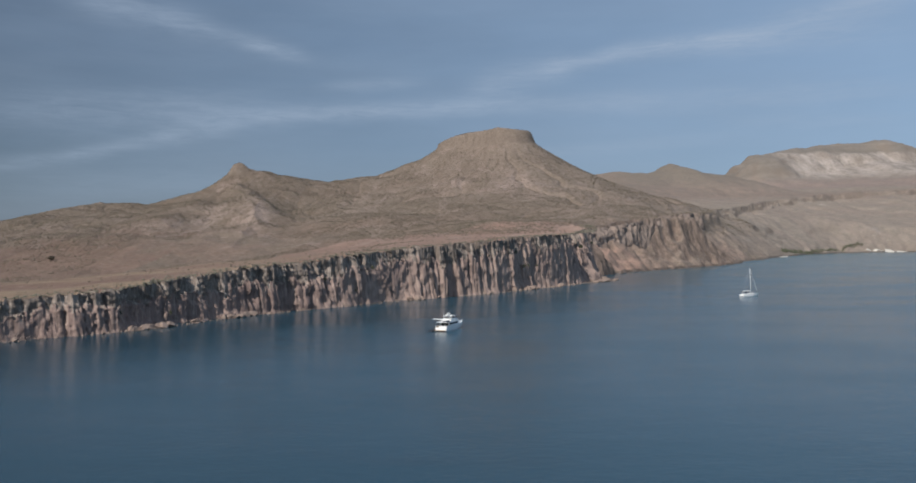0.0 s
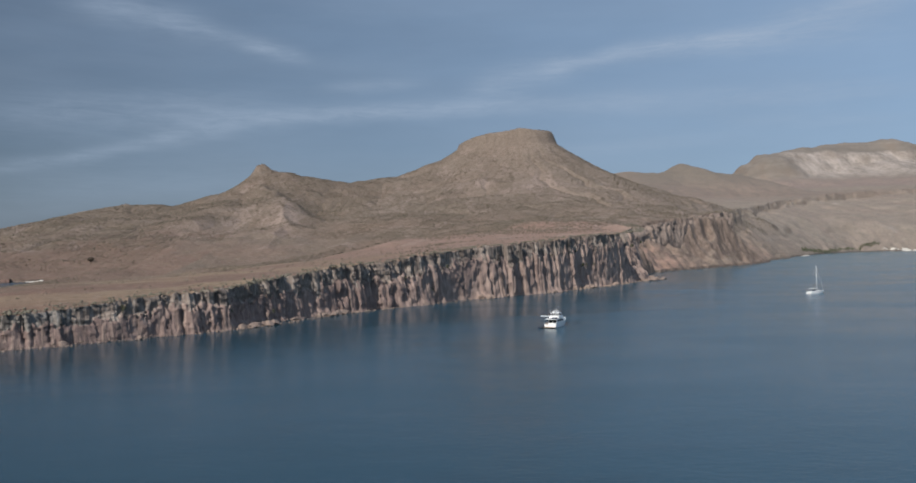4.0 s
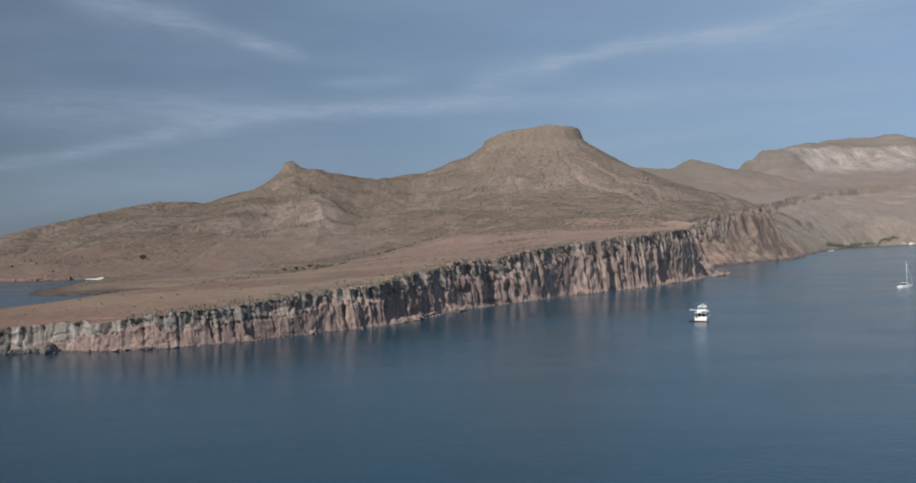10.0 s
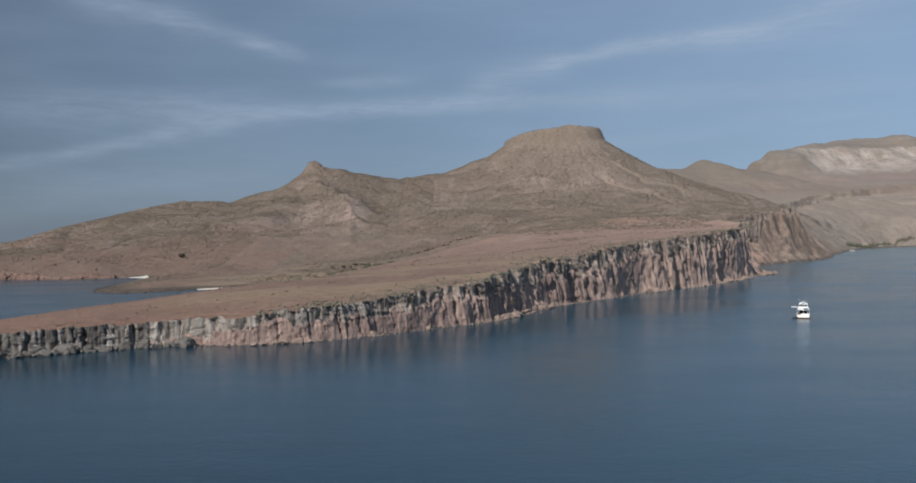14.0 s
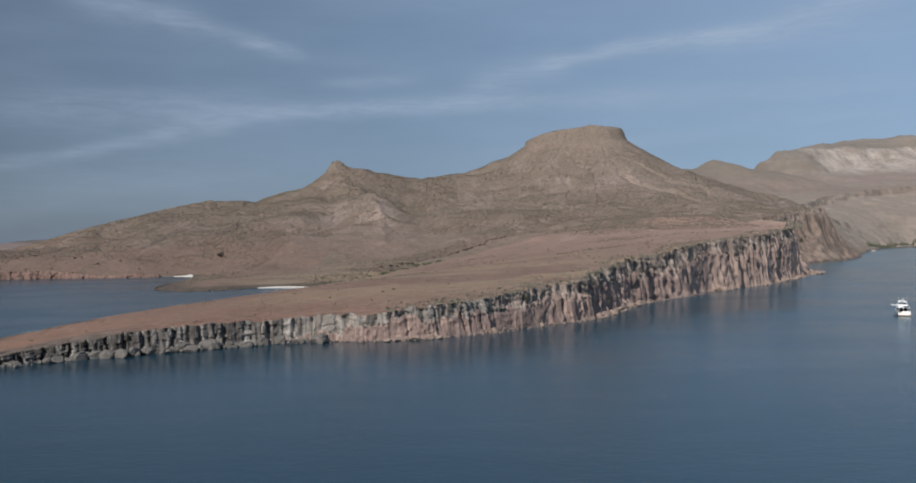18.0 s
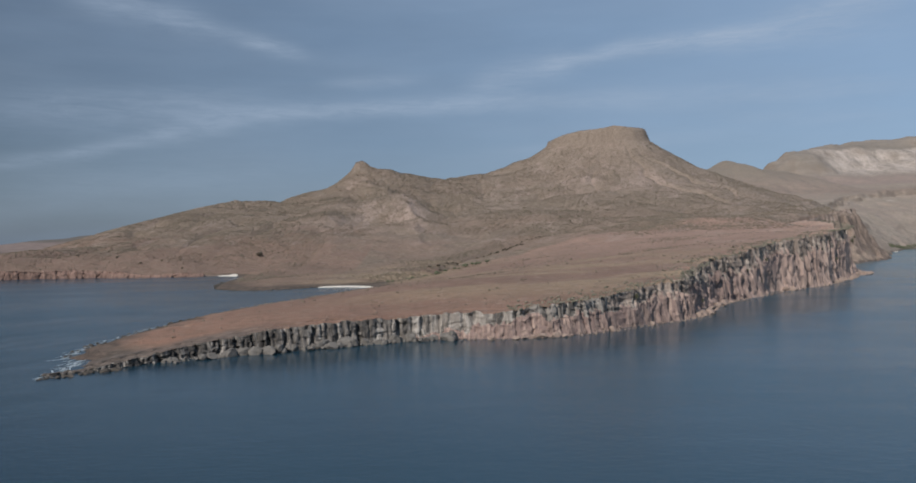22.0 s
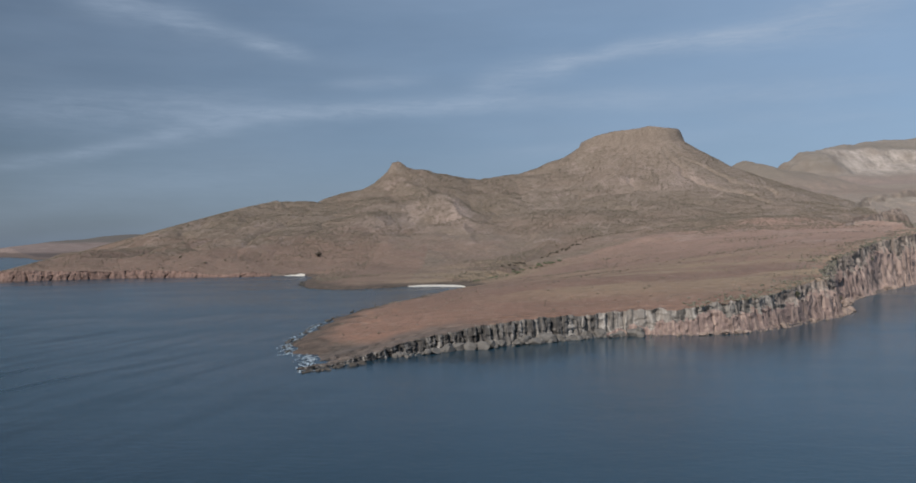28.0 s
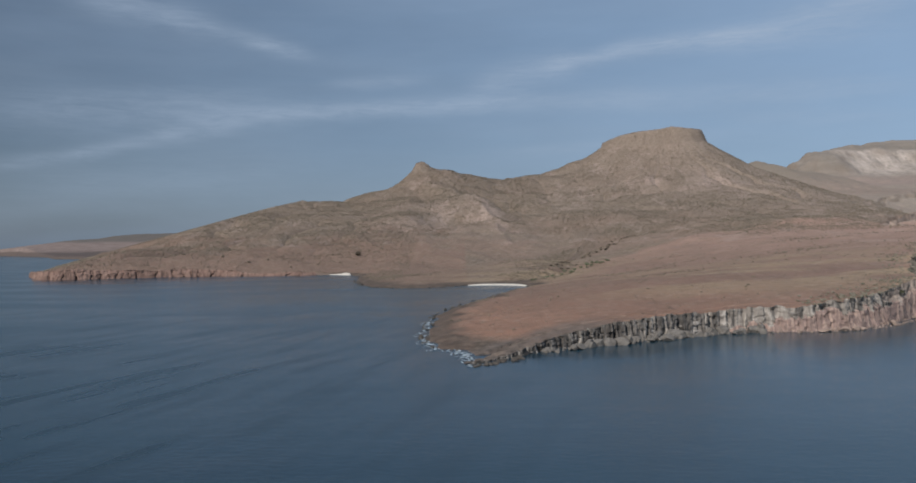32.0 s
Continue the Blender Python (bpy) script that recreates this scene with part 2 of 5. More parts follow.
    # bare grey rock behind the low end of the headland
    perp = k.math("ADD", k.math("MULTIPLY", x, -0.68), k.math("MULTIPLY", y, 0.73))
    reach = k.math("ADD", k.math("MULTIPLY", x, 0.73), k.math("MULTIPLY", y, 0.68))
    perp = k.math("ADD", perp, k.math("MULTIPLY", k.math("SUBTRACT", mid, 0.5), 26.0))
    grey = k.math("MULTIPLY", k.ramp(perp, 322.0, 316.0), k.ramp(reach, -32.0, -52.0))
    c = k.mix(k.math("MULTIPLY", grey, 0.9), c, k.mix(k.ramp(fine, 0.35, 0.65), (0.085, 0.070, 0.060), (0.165, 0.132, 0.112)))
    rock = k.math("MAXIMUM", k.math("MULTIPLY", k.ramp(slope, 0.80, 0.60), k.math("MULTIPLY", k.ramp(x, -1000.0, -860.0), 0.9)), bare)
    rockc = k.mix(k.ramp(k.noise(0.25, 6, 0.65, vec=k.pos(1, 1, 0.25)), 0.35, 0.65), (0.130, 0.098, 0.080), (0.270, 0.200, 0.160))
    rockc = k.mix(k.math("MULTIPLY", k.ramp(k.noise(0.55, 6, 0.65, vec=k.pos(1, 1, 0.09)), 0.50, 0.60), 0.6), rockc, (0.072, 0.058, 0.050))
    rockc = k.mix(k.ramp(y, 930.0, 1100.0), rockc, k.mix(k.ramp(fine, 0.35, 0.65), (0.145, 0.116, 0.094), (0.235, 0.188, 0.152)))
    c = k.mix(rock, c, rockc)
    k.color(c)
    k.bump(k.math("ADD", fine, k.math("MULTIPLY", tiny, 0.5)), 0.9, 0.9)
    return k.m


def cliff_material(name, dark, lit, streak, varnish, lo=0.50, east=0.0, span=(-120.0, 20.0), stain=0.52):
    k = Mat(name, 0.92, 0, 0.2)
    col = k.noise(0.9, 6, 0.6, vec=k.pos(1, 1, 0.07), dist=0.4)
    blot = k.noise(0.05, 5, 0.55)
    fine = k.noise(1.2, 6, 0.65)
    if east:  # cleaner rock eastward, more weather stain in the west
        px = k.xyz(k.geo.outputs["Position"])[0]
        blot = k.math("ADD", blot, k.math("MULTIPLY", k.math("SUBTRACT", k.ramp(px, *span), 0.55), east))
    c = k.mix(k.ramp(k.math("ADD", blot, k.math("MULTIPLY", k.math("SUBTRACT", fine, 0.5), 0.35)), 0.36, 0.64), dark, lit)
    c = k.mix(k.math("MULTIPLY", k.ramp(col, lo, lo + 0.14), 0.80), c, streak)
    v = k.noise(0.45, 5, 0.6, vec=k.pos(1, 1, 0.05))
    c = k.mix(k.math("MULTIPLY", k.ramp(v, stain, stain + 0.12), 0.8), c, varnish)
    k.color(c)
    k.bump(k.math("ADD", fine, k.math("MULTIPLY", col, 1.5)), 0.35, 0.9)
    return k.m


def water_material():
    k = Mat("sea_water", 0.08, 0, 0.5)
    k.b.inputs["IOR"].default_value = 1.333
    big = k.noise(0.012, 4, 0.5, vec=k.pos(1, 2.2, 1))
    x, y, z = k.xyz(k.geo.outputs["Position"])
    deep = k.mix(k.ramp(big, 0.35, 0.65), (0.006, 0.023, 0.038), (0.010, 0.032, 0.050))
    shoal_and_sky = k.mix(k.math("MULTIPLY", k.ramp(k.math("ADD", y, k.math("MULTIPLY", x, 2.0)), -450.0, 1900.0), 0.9), deep, (0.030, 0.118, 0.165))  # bay shallows, plus the brighter eastern sky's reflection put into the colour
    rip = k.noise(0.55, 5, 0.6, vec=k.pos(1, 1.6, 1))
    swell = k.noise(0.05, 3, 0.5, vec=k.pos(1, 1.8, 1))
    turned = k.n("VectorRotate", Vector=k.geo.outputs["Position"], Angle=radians(17.0))
    turned.rotation_type = "Z_AXIS"
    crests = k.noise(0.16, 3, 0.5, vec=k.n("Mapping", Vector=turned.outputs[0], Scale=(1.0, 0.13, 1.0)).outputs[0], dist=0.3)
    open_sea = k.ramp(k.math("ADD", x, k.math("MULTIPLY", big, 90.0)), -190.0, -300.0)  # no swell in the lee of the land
    # swell shading is put into the colour as darker bands, rougher too
    crest_bands = k.math("MULTIPLY", k.ramp(crests, 0.47, 0.66), k.math("MULTIPLY", open_sea, k.ramp(k.math("ADD", y, k.math("MULTIPLY", big, 200.0)), 520.0, 180.0)))
    # ripple contrast painted in as darker patches
    ripple_shade = k.ramp(k.noise(0.10, 5, 0.65, vec=k.pos(0.45, 1.5, 1.0)), 0.50, 0.66)
    k.color(k.mix(k.math("ADD", k.math("MULTIPLY", crest_bands, 0.45), k.math("MULTIPLY", ripple_shade, 0.26)), shoal_and_sky, (0.008, 0.022, 0.032)))
    crests = k.math("MULTIPLY", crests, k.math("ADD", k.math("MULTIPLY", open_sea, 0.6), 0.12))
    waves = k.math("ADD", k.math("MULTIPLY", rip, 0.45), k.math("MULTIPLY", swell, 0.8))
    k.bump(k.math("ADD", k.math("MULTIPLY", waves, k.math("ADD", k.math("MULTIPLY", open_sea, 0.15), 0.85)), crests), 0.30, 0.55)
    k.set(k.b.inputs["Roughness"], k.math("ADD", k.math("MULTIPLY", crest_bands, 0.12), k.math("ADD", k.math("MULTIPLY", k.ramp(big, 0.4, 0.6), 0.06), 0.16)))
    return k.m


GROUND = ground_material()
TUFF = cliff_material("pink_tuff", (0.225, 0.160, 0.138), (0.345, 0.250, 0.208), (0.420, 0.312, 0.254), (0.150, 0.112, 0.098), 0.50, 0.30)
CAPROCK = cliff_material("dark_caprock", (0.172, 0.136, 0.112), (0.270, 0.216, 0.178), (0.42, 0.350, 0.295), (0.118, 0.096, 0.084), 0.47)
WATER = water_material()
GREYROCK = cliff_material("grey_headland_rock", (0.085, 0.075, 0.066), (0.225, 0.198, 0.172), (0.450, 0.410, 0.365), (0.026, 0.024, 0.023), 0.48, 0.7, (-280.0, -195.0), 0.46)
BAYROCK = cliff_material("weathered_brown_tuff", (0.205, 0.158, 0.130), (0.290, 0.224, 0.184), (0.335, 0.260, 0.214), (0.125, 0.100, 0.086))
PINKTUFF = cliff_material("pale_pink_tuff", (0.140, 0.090, 0.074), (0.235, 0.155, 0.126), (0.31, 0.22, 0.18), (0.036, 0.028, 0.026), 0.54)

# ---- the lie of the land ----
def hash2(ix, iy, seed):
    h = (ix * 374761393 + iy * 668265263 + seed * 974634177) & 0xFFFFFFFF
    h = ((h ^ (h >> 13)) * 1274126177) & 0xFFFFFFFF
    return ((h ^ (h >> 16)) & 0xFFFF) / 65535.0


def vnoise(x, y, seed=0):
    """Smooth value noise, -1 to 1."""
    x, y = np.asarray(x, float), np.asarray(y, float)
    ix, iy = np.floor(x).astype(np.int64), np.floor(y).astype(np.int64)
    u, v = x - ix, y - iy
    u, v = u * u * u * (u * (6 * u - 15) + 10), v * v * v * (v * (6 * v - 15) + 10)
    a, b = hash2(ix, iy, seed), hash2(ix + 1, iy, seed)
    c, d = hash2(ix, iy + 1, seed), hash2(ix + 1, iy + 1, seed)
    return 2 * ((a * (1 - u) + b * u) * (1 - v) + (c * (1 - u) + d * u) * v) - 1


def fbm(x, y, seed=0, octaves=4, gain=0.5):
    total, amp = 0.0, 1.0
    for i in range(octaves):
        total = total + amp * vnoise(x * 2**i, y * 2**i, seed + 17 * i)
        amp *= gain
    return total


def smax(a, b, k):
    h = np.clip(0.5 + 0.5 * (a - b) / k, 0, 1)
    return b * (1 - h) + a * h + k * h * (1 - h)


def smin(a, b, k):
    return -smax(-a, -b, k)


def along(x, y, line):
    """Distance to a polyline, and its third value at the nearest place."""
    line = np.array(line, float)
    best, val, weight = np.full(np.shape(x), 1e18), np.zeros(np.shape(x)), np.zeros(np.shape(x))
    for p, q in zip(line[:-1], line[1:]):
        d = q[:2] - p[:2]
        u = np.clip(((x - p[0]) * d[0] + (y - p[1]) * d[1]) / (d @ d), 0, 1)
        r = (x - p[0] - u * d[0]) ** 2 + (y - p[1] - u * d[1]) ** 2
        best = np.minimum(best, r)
        if line.shape[1] > 2:
            w = (r + 300.0) ** -3 * math.hypot(*d)
            val, weight = val + w * (p[2] + u * (q[2] - p[2])), weight + w
    return np.sqrt(best), val / np.maximum(weight, 1e-300)


# shorelines in order, from the bay in the east round the low headland to the west
EAST_SHORE = [(2600, 1500), (1700, 1620), (1200, 1690), (905, 1690), (770, 1655), (650, 1530), (560, 1390), (480, 1265), (430, 1160), (366, 1062), (338, 985), (296, 915),
              (245, 850), (204, 800), (162, 745), (140, 712), (118, 676), (107, 648)]
CLIFF_SHORE = [(107, 648), (104, 630), (106, 610), (102, 580), (86, 552), (60, 505), (48, 492), (20, 449), (8, 436), (-26, 398), (-48, 368), (-62, 350), (-82, 322), (-97, 288), (-110, 262), (-121, 253), (-134, 238), (-151, 221),
               (-166, 213), (-178, 209), (-192, 211), (-206, 210), (-222, 201), (-233, 193), (-250, 184), (-259, 177), (-271, 161), (-280, 151)]
BAY_SHORE = [(-280, 151), (-283, 178), (-290, 181), (-294, 198), (-295, 238), (-294, 280), (-290, 305), (-281, 344), (-265, 404), (-253, 444), (-240, 474), (-250, 486), (-266, 492),
             (-281, 492), (-291, 476), (-305, 470), (-320, 466), (-336, 476), (-349, 504), (-362, 572), (-370, 648), (-380, 680), (-399, 695)]
WEST_SHORE = [(-399, 695), (-425, 686), (-468, 690), (-504, 692), (-536, 690), (-572, 677), (-620, 658), (-647, 663), (-694, 745), (-755, 870), (-830, 1050), (-880, 1250), (-960, 1500), (-1100, 1740),
              (-1195, 1805), (-1350, 2080), (-1640, 2470), (-1900, 2600), (-2600, 2900)]
SHORE = EAST_SHORE + CLIFF_SHORE[1:] + BAY_SHORE[1:] + WEST_SHORE[1:] + [(-4000, 6500), (6500, 6500), (6500, 1500)]

# brink of the low cliff along the cove (x, y, height)
COVE_RIM = [(-399, 695, 0.3), (-425, 686, 1.8), (-468, 690, 2.6), (-504, 692, 3.2), (-536, 690, 5.8), (-572, 677, 7.4), (-620, 658, 7.4), (-647, 663, 5.0), (-694, 745, 3.0)]
# crests (x, y, height)
MAIN_RIDGE = [(-770, 1050, 24), (-700, 1140, 54), (-635, 1170, 77), (-535, 1210, 90), (-480, 1235, 91), (-430, 1265, 104), (-385, 1312, 117), (-349, 1327, 136), (-290, 1350, 138), (-226, 1400, 133),
              (-160, 1430, 146), (-110, 1440, 156), (-60, 1440, 169), (-20, 1440, 188)]
SPUR = [(-335, 1290, 128), (-300, 1170, 108), (-262, 1064, 86), (-246, 980, 62), (-236, 900, 38), (-232, 840, 22)]
WEST_SPUR = [(-375, 1290, 112), (-372, 1150, 88), (-352, 1020, 62), (-365, 900, 36), (-392, 800, 13)]
GULLY = [(-212, 1350), (-205, 1180), (-176, 1000), (-158, 900), (-150, 800)]
MESA = [(0, 1436), (52, 1399), (89, 1357)]
VALLEY = [(-245, 490, 1), (-225, 560, 4), (-182, 736, 12), (-120, 860, 24), (-30, 960, 52)]
TERRACE = [(262, 930, 50), (340, 1150, 64), (480, 1500, 84), (800, 2100, 127), (1100, 2420, 160), (1700, 2700, 198), (2600, 2900, 245)]
SADDLE = [(350, 2500, 212), (505, 2700, 254), (575, 2715, 244), (640, 2730, 256), (699, 2734, 281), (760, 2750, 250), (900, 2900, 230)]
FAR_RIDGE = [(1150, 4230, 330), (1330, 4190, 352), (1440, 4175, 446), (1525, 4190, 466), (1700, 4300, 498), (2050, 4420, 548), (2300, 4450, 558), (2450, 4450, 542), (2900, 4450, 515), (3600, 4400, 490)]
FAR_WEST = [(-2300, 2850, 2), (-1900, 2800, 14), (-1570, 2830, 50), (-1420, 2860, 66), (-1200, 2900, 68), (-800, 2900, 72), (-200, 2800, 60)]


def inside(x, y):
    pts = np.array(SHORE, float)
    odd = np.zeros(np.shape(x), bool)
    for (ax, ay), (bx, by) in zip(pts, np.roll(pts, -1, axis=0)):
        if ay != by:
            odd ^= ((ay > y) != (by > y)) & (x < (bx - ax) * (y - ay) / (by - ay) + ax)
    return odd


def plateau(x, y):
    u = 0.62 * x + 0.78 * y
    return np.interp(u, [-60, -42, -24, -11, 0, 17, 46, 57, 81, 108, 200, 295, 364, 486, 625, 760], [0.5, 1.4, 2.9, 4.2, 5.4, 6.3, 6.9, 7.7, 9.9, 11.6, 17.3, 24.6, 28.6, 33, 45, 52])


def land(x, y):
    """Height of the ground before the shore cuts it."""
    x, y = np.asarray(x, float), np.asarray(y, float)
    wx, wy = x + 14 * fbm(x / 90, y / 90, 3), y + 14 * fbm(x / 90, y / 90, 8)
    d_bay, _ = along(x, y, BAY_SHORE)
    d_val, z_val = along(wx, wy, VALLEY)
    right = (x - (-245)) * (736 - 490) - (y - 490) * (-182 + 245) > 0
    z = smin(plateau(x, y), np.where(right, z_val + 0.155 * d_val, np.minimum(z_val + 0.05 * d_val, 1.6 + z_val * np.exp(-((d_val / 110) ** 2)))), 6.0)
    z = smin(z, 0.8 + 0.125 * d_bay, 3.0)
    z = z - 2.2 * np.exp(-((d_val / 5.0) ** 2)) * np.clip(d_bay / 40 - 0.3, 0, 1) * np.clip((900 - y) / 100, 0, 1)
    z = z + 0.5 * fbm(x / 30, y / 30, 21) * np.clip(d_bay / 60, 0, 1)
    # ridge with the small rocky peak
    d, zr = along(wx, wy, MAIN_RIDGE)
    gully = 1 - np.abs(vnoise(wx / 62, wy / 400, 31))
    ridge = zr * smax(1 - np.sqrt(d * d + 900) / 590, -0.2 + 0 * d, 0.1) * 1.05 - 5 * gully**3 * np.clip(d / 150, 0, 1) * np.clip((500 - d) / 200, 0, 1)
    d, zs = along(wx, wy, SPUR)
    ridge = smax(ridge, zs - 0.34 * d - 0.0009 * d * d, 9)
    d, zs = along(wx, wy, WEST_SPUR)
    ridge = smax(ridge, zs - 0.22 * d - 0.0009 * d * d, 14)
    d, _ = along(wx, wy, GULLY)
    ridge = ridge - (12 * np.exp(-d / 38) + 7 * np.exp(-((d / 80) ** 2))) * np.clip((1330 - y) / 140, 0, 1) * np.clip((y - 850) / 120, 0, 1)
    runnel = 1 - np.abs(vnoise(wx / 23 + 0.4 * fbm(x / 60, y / 60, 33), wy / 170, 34))
    ridge = ridge - 1.5 * runnel**3 * np.clip((y - 800) / 150, 0, 1) * np.clip((1290 - y) / 80, 0, 1)
    # the small peak: steep in the west, a long shoulder in the east, a knob of broken rock on top
    r = np.hypot(x + 349, y - 1327) + 0.9 * fbm(x / 7, y / 7, 5, 3)
    lean = 0.5 + 0.5 * (x + 349) / np.maximum(np.hypot(x + 349, y - 1327), 1.0)
    west_side = np.interp(r, [0, 8, 12, 20, 37, 60, 100, 500], [160, 157, 151, 138, 122, 108, 78, -300])
    east_side = np.interp(r, [0, 8, 14, 28, 48, 66, 90, 140, 500], [160, 158, 153, 149, 145, 137, 124, 88, -300])
    ridge = smax(ridge, west_side * (1 - lean) + east_side * lean + 2.2 * fbm(x / 6, y / 6, 6, 2) * np.clip((24 - r) / 12, 0, 1), 3)
    ridge = ridge + 3.5 * np.clip((13 - np.hypot(x + 527, y - 1216)) / 10, 0, 1)
    # table mountain
    d, _ = along(x, y, MESA)
    th = np.arctan2(y - 1400, x - 55)
    rib = 1 - np.abs(vnoise(th * 5.5 + 0.9 * fbm(x / 120, y / 120, 42, 3), d / 170, 41))
    edge = 32 + 1.5 * vnoise(th * 2.2, 0 * th, 43) + 0.7 * vnoise(th * 9, 0 * th, 44)
    e = d - edge
    skirt = 22 + 170 * np.exp(-np.clip(e, 0, None) / 255) - 0.13 * np.clip(e - 400, 0, None) - (3 + 5 * rib**3) * np.clip(e / 120, 0, 1) * np.clip((620 - e) / 300, 0, 1)
    cap = np.interp(x, [-40, -30, -22, -7, 18, 47, 66, 90, 112, 124], [194, 199, 202, 207.5, 211.5, 211.5, 213, 208.5, 207.5, 206.5])
    mesa = np.where(e < 0, cap, np.maximum(skirt, cap - 2.5 * e - 2.5 * np.abs(vnoise(th * 13, e / 30, 45))))
    hills = smax(ridge, mesa, 14)
    hills = smin(hills, 0.8 + 0.11 * d_bay + 0.0005 * d_bay * d_bay, 4)
    d, zc = along(x, y, COVE_RIM)
    hills = smin(hills, zc + 0.20 * d + 0.0002 * d * d, 4)
    z = smax(z, hills, 7)
    z = z + (1.6 * fbm(x / 38, y / 70, 36, 4) - 0.9 * (1 - np.abs(vnoise(wx / 34, wy / 210, 35))) ** 3) * np.clip((y - 560) / 150, 0, 1) * np.clip((1100 - y) / 200, 0, 1) * np.clip(d_val / 60, 0, 1)
    # country to the east
    d, zt = along(wx, wy, TERRACE)
    d_e, _ = along(wx, wy, EAST_SHORE)
    west = np.clip(235 + 0.12 * (y - 905) - x, 0, None)
    brink = np.array(TERRACE, float)
    side = np.where(y > np.interp(x, brink[:, 0], brink[:, 1]), d, -d)
    low = smin(0.60 * d_e + 4, zt - 15 - 0.16 * d + 4 * fbm(x / 70, y / 70, 56), 8)
    step = np.clip((side + 8 + 6 * fbm(x / 60, y / 60, 55)) / 13, 0, 1)
    terr = low + (zt + 0.05 * d - low) * step * step * (3 - 2 * step) - 0.4 * west
    z = np.where(y > 860, smin(z, 3 + 0.36 * d_e + 0.003 * d_e * d_e + np.clip(960 - y, 0, 100) * 0.8, 6), z)
    z = np.where(y > 860, smax(z, terr * np.clip((y - 860) / 120, 0, 1), 5), z)
    d, zs = along(wx, wy, SADDLE)
    z = smax(z, zs * np.exp(-((d / 560) ** 2)) - 12 * np.exp(-((y / 1500) ** 4)), 1 + 19 * np.clip((y - 1000) / 700, 0, 1))
    d, zf = along(x + 40 * fbm(x / 300, y / 300, 61), y + 40 * fbm(x / 300, y / 300, 62), FAR_RIDGE)
    far = zf - np.where(d < 120, 0.25 * d, np.where(d < 260, 30 + 0.75 * (d - 120), 135 + 0.16 * (d - 260)))
    far = far + 12 * fbm(x / 160, y / 500, 63)
    z = smax(z, far, 25)
    d, zf = along(x, y, FAR_WEST)
    z = np.where(x < -850, smax(z, zf * np.exp(-((d / 500) ** 2)) + 0 * z, 8), z)
    rough = np.clip((z - 14) / 60, 0, 1) * np.clip(e / 60, 0.12, 1)
    return z + rough * (2.2 * fbm(x / 55, y / 55, 71, 4) + 0.3 * fbm(x / 9, y / 9, 72, 3))


def bay_brink(y):
    """Height of the brink above the talus along the bay."""
    return np.interp(y, [640, 690, 745, 800, 850, 915, 960], [33, 35, 37, 42, 49, 56, 60])


def ground_height(x, y):
    z = land(x, y)
    n = fbm(x / 12, y / 12, 81, 3)
    d, _ = along(x, y, CLIFF_SHORE)
    recess = 11 * np.clip((y - 536) / 10, 0, 1) * (x > 60)
    z = np.minimum(z, -4 + 7 * (d - 9.0 - recess))
    d, _ = along(x, y, BAY_SHORE)
    z = np.where(d < 90, np.minimum(z, -0.3 + (0.22 + 0.06 * n) * d + 0.25 * n), z)
    d, _ = along(x, y, WEST_SHORE)
    z = np.minimum(z, np.where((y > 820) | (x < -656), -1.5 + np.where(x < -1000, 1.3, 0.28) * d + 500 * (d > 350), -4 + 6 * np.clip(d - 7.0, 0, None)))
    d, _ = along(x, y, EAST_SHORE)
    d = d + 4 * n
    near = (y < 960)
    talus = -0.5 + (np.interp(y, [690, 722], [2.0, 0.62]) + 0.10 * fbm(x / 21, y / 21, 82, 2) + 0.10 * fbm(x / 8, y / 8, 83, 2)) * d + 0.70 * np.clip(y - 840, 0, 70) * np.clip(d / 36, 0, 1) ** 2
    z = np.where(near, np.minimum(z, bay_brink(y) + 0.22 * np.clip(d - 38, 0, None) + 0.9 * np.clip(y - 905, 0, None)), z)
    z = np.where(near, np.minimum(z, talus + 5.0 * np.clip(d - 42, 0, None)), np.minimum(z, -0.5 + 0.7 * d + (d > 60) * 500))
    return np.where(inside(x, y), z, -4.0)


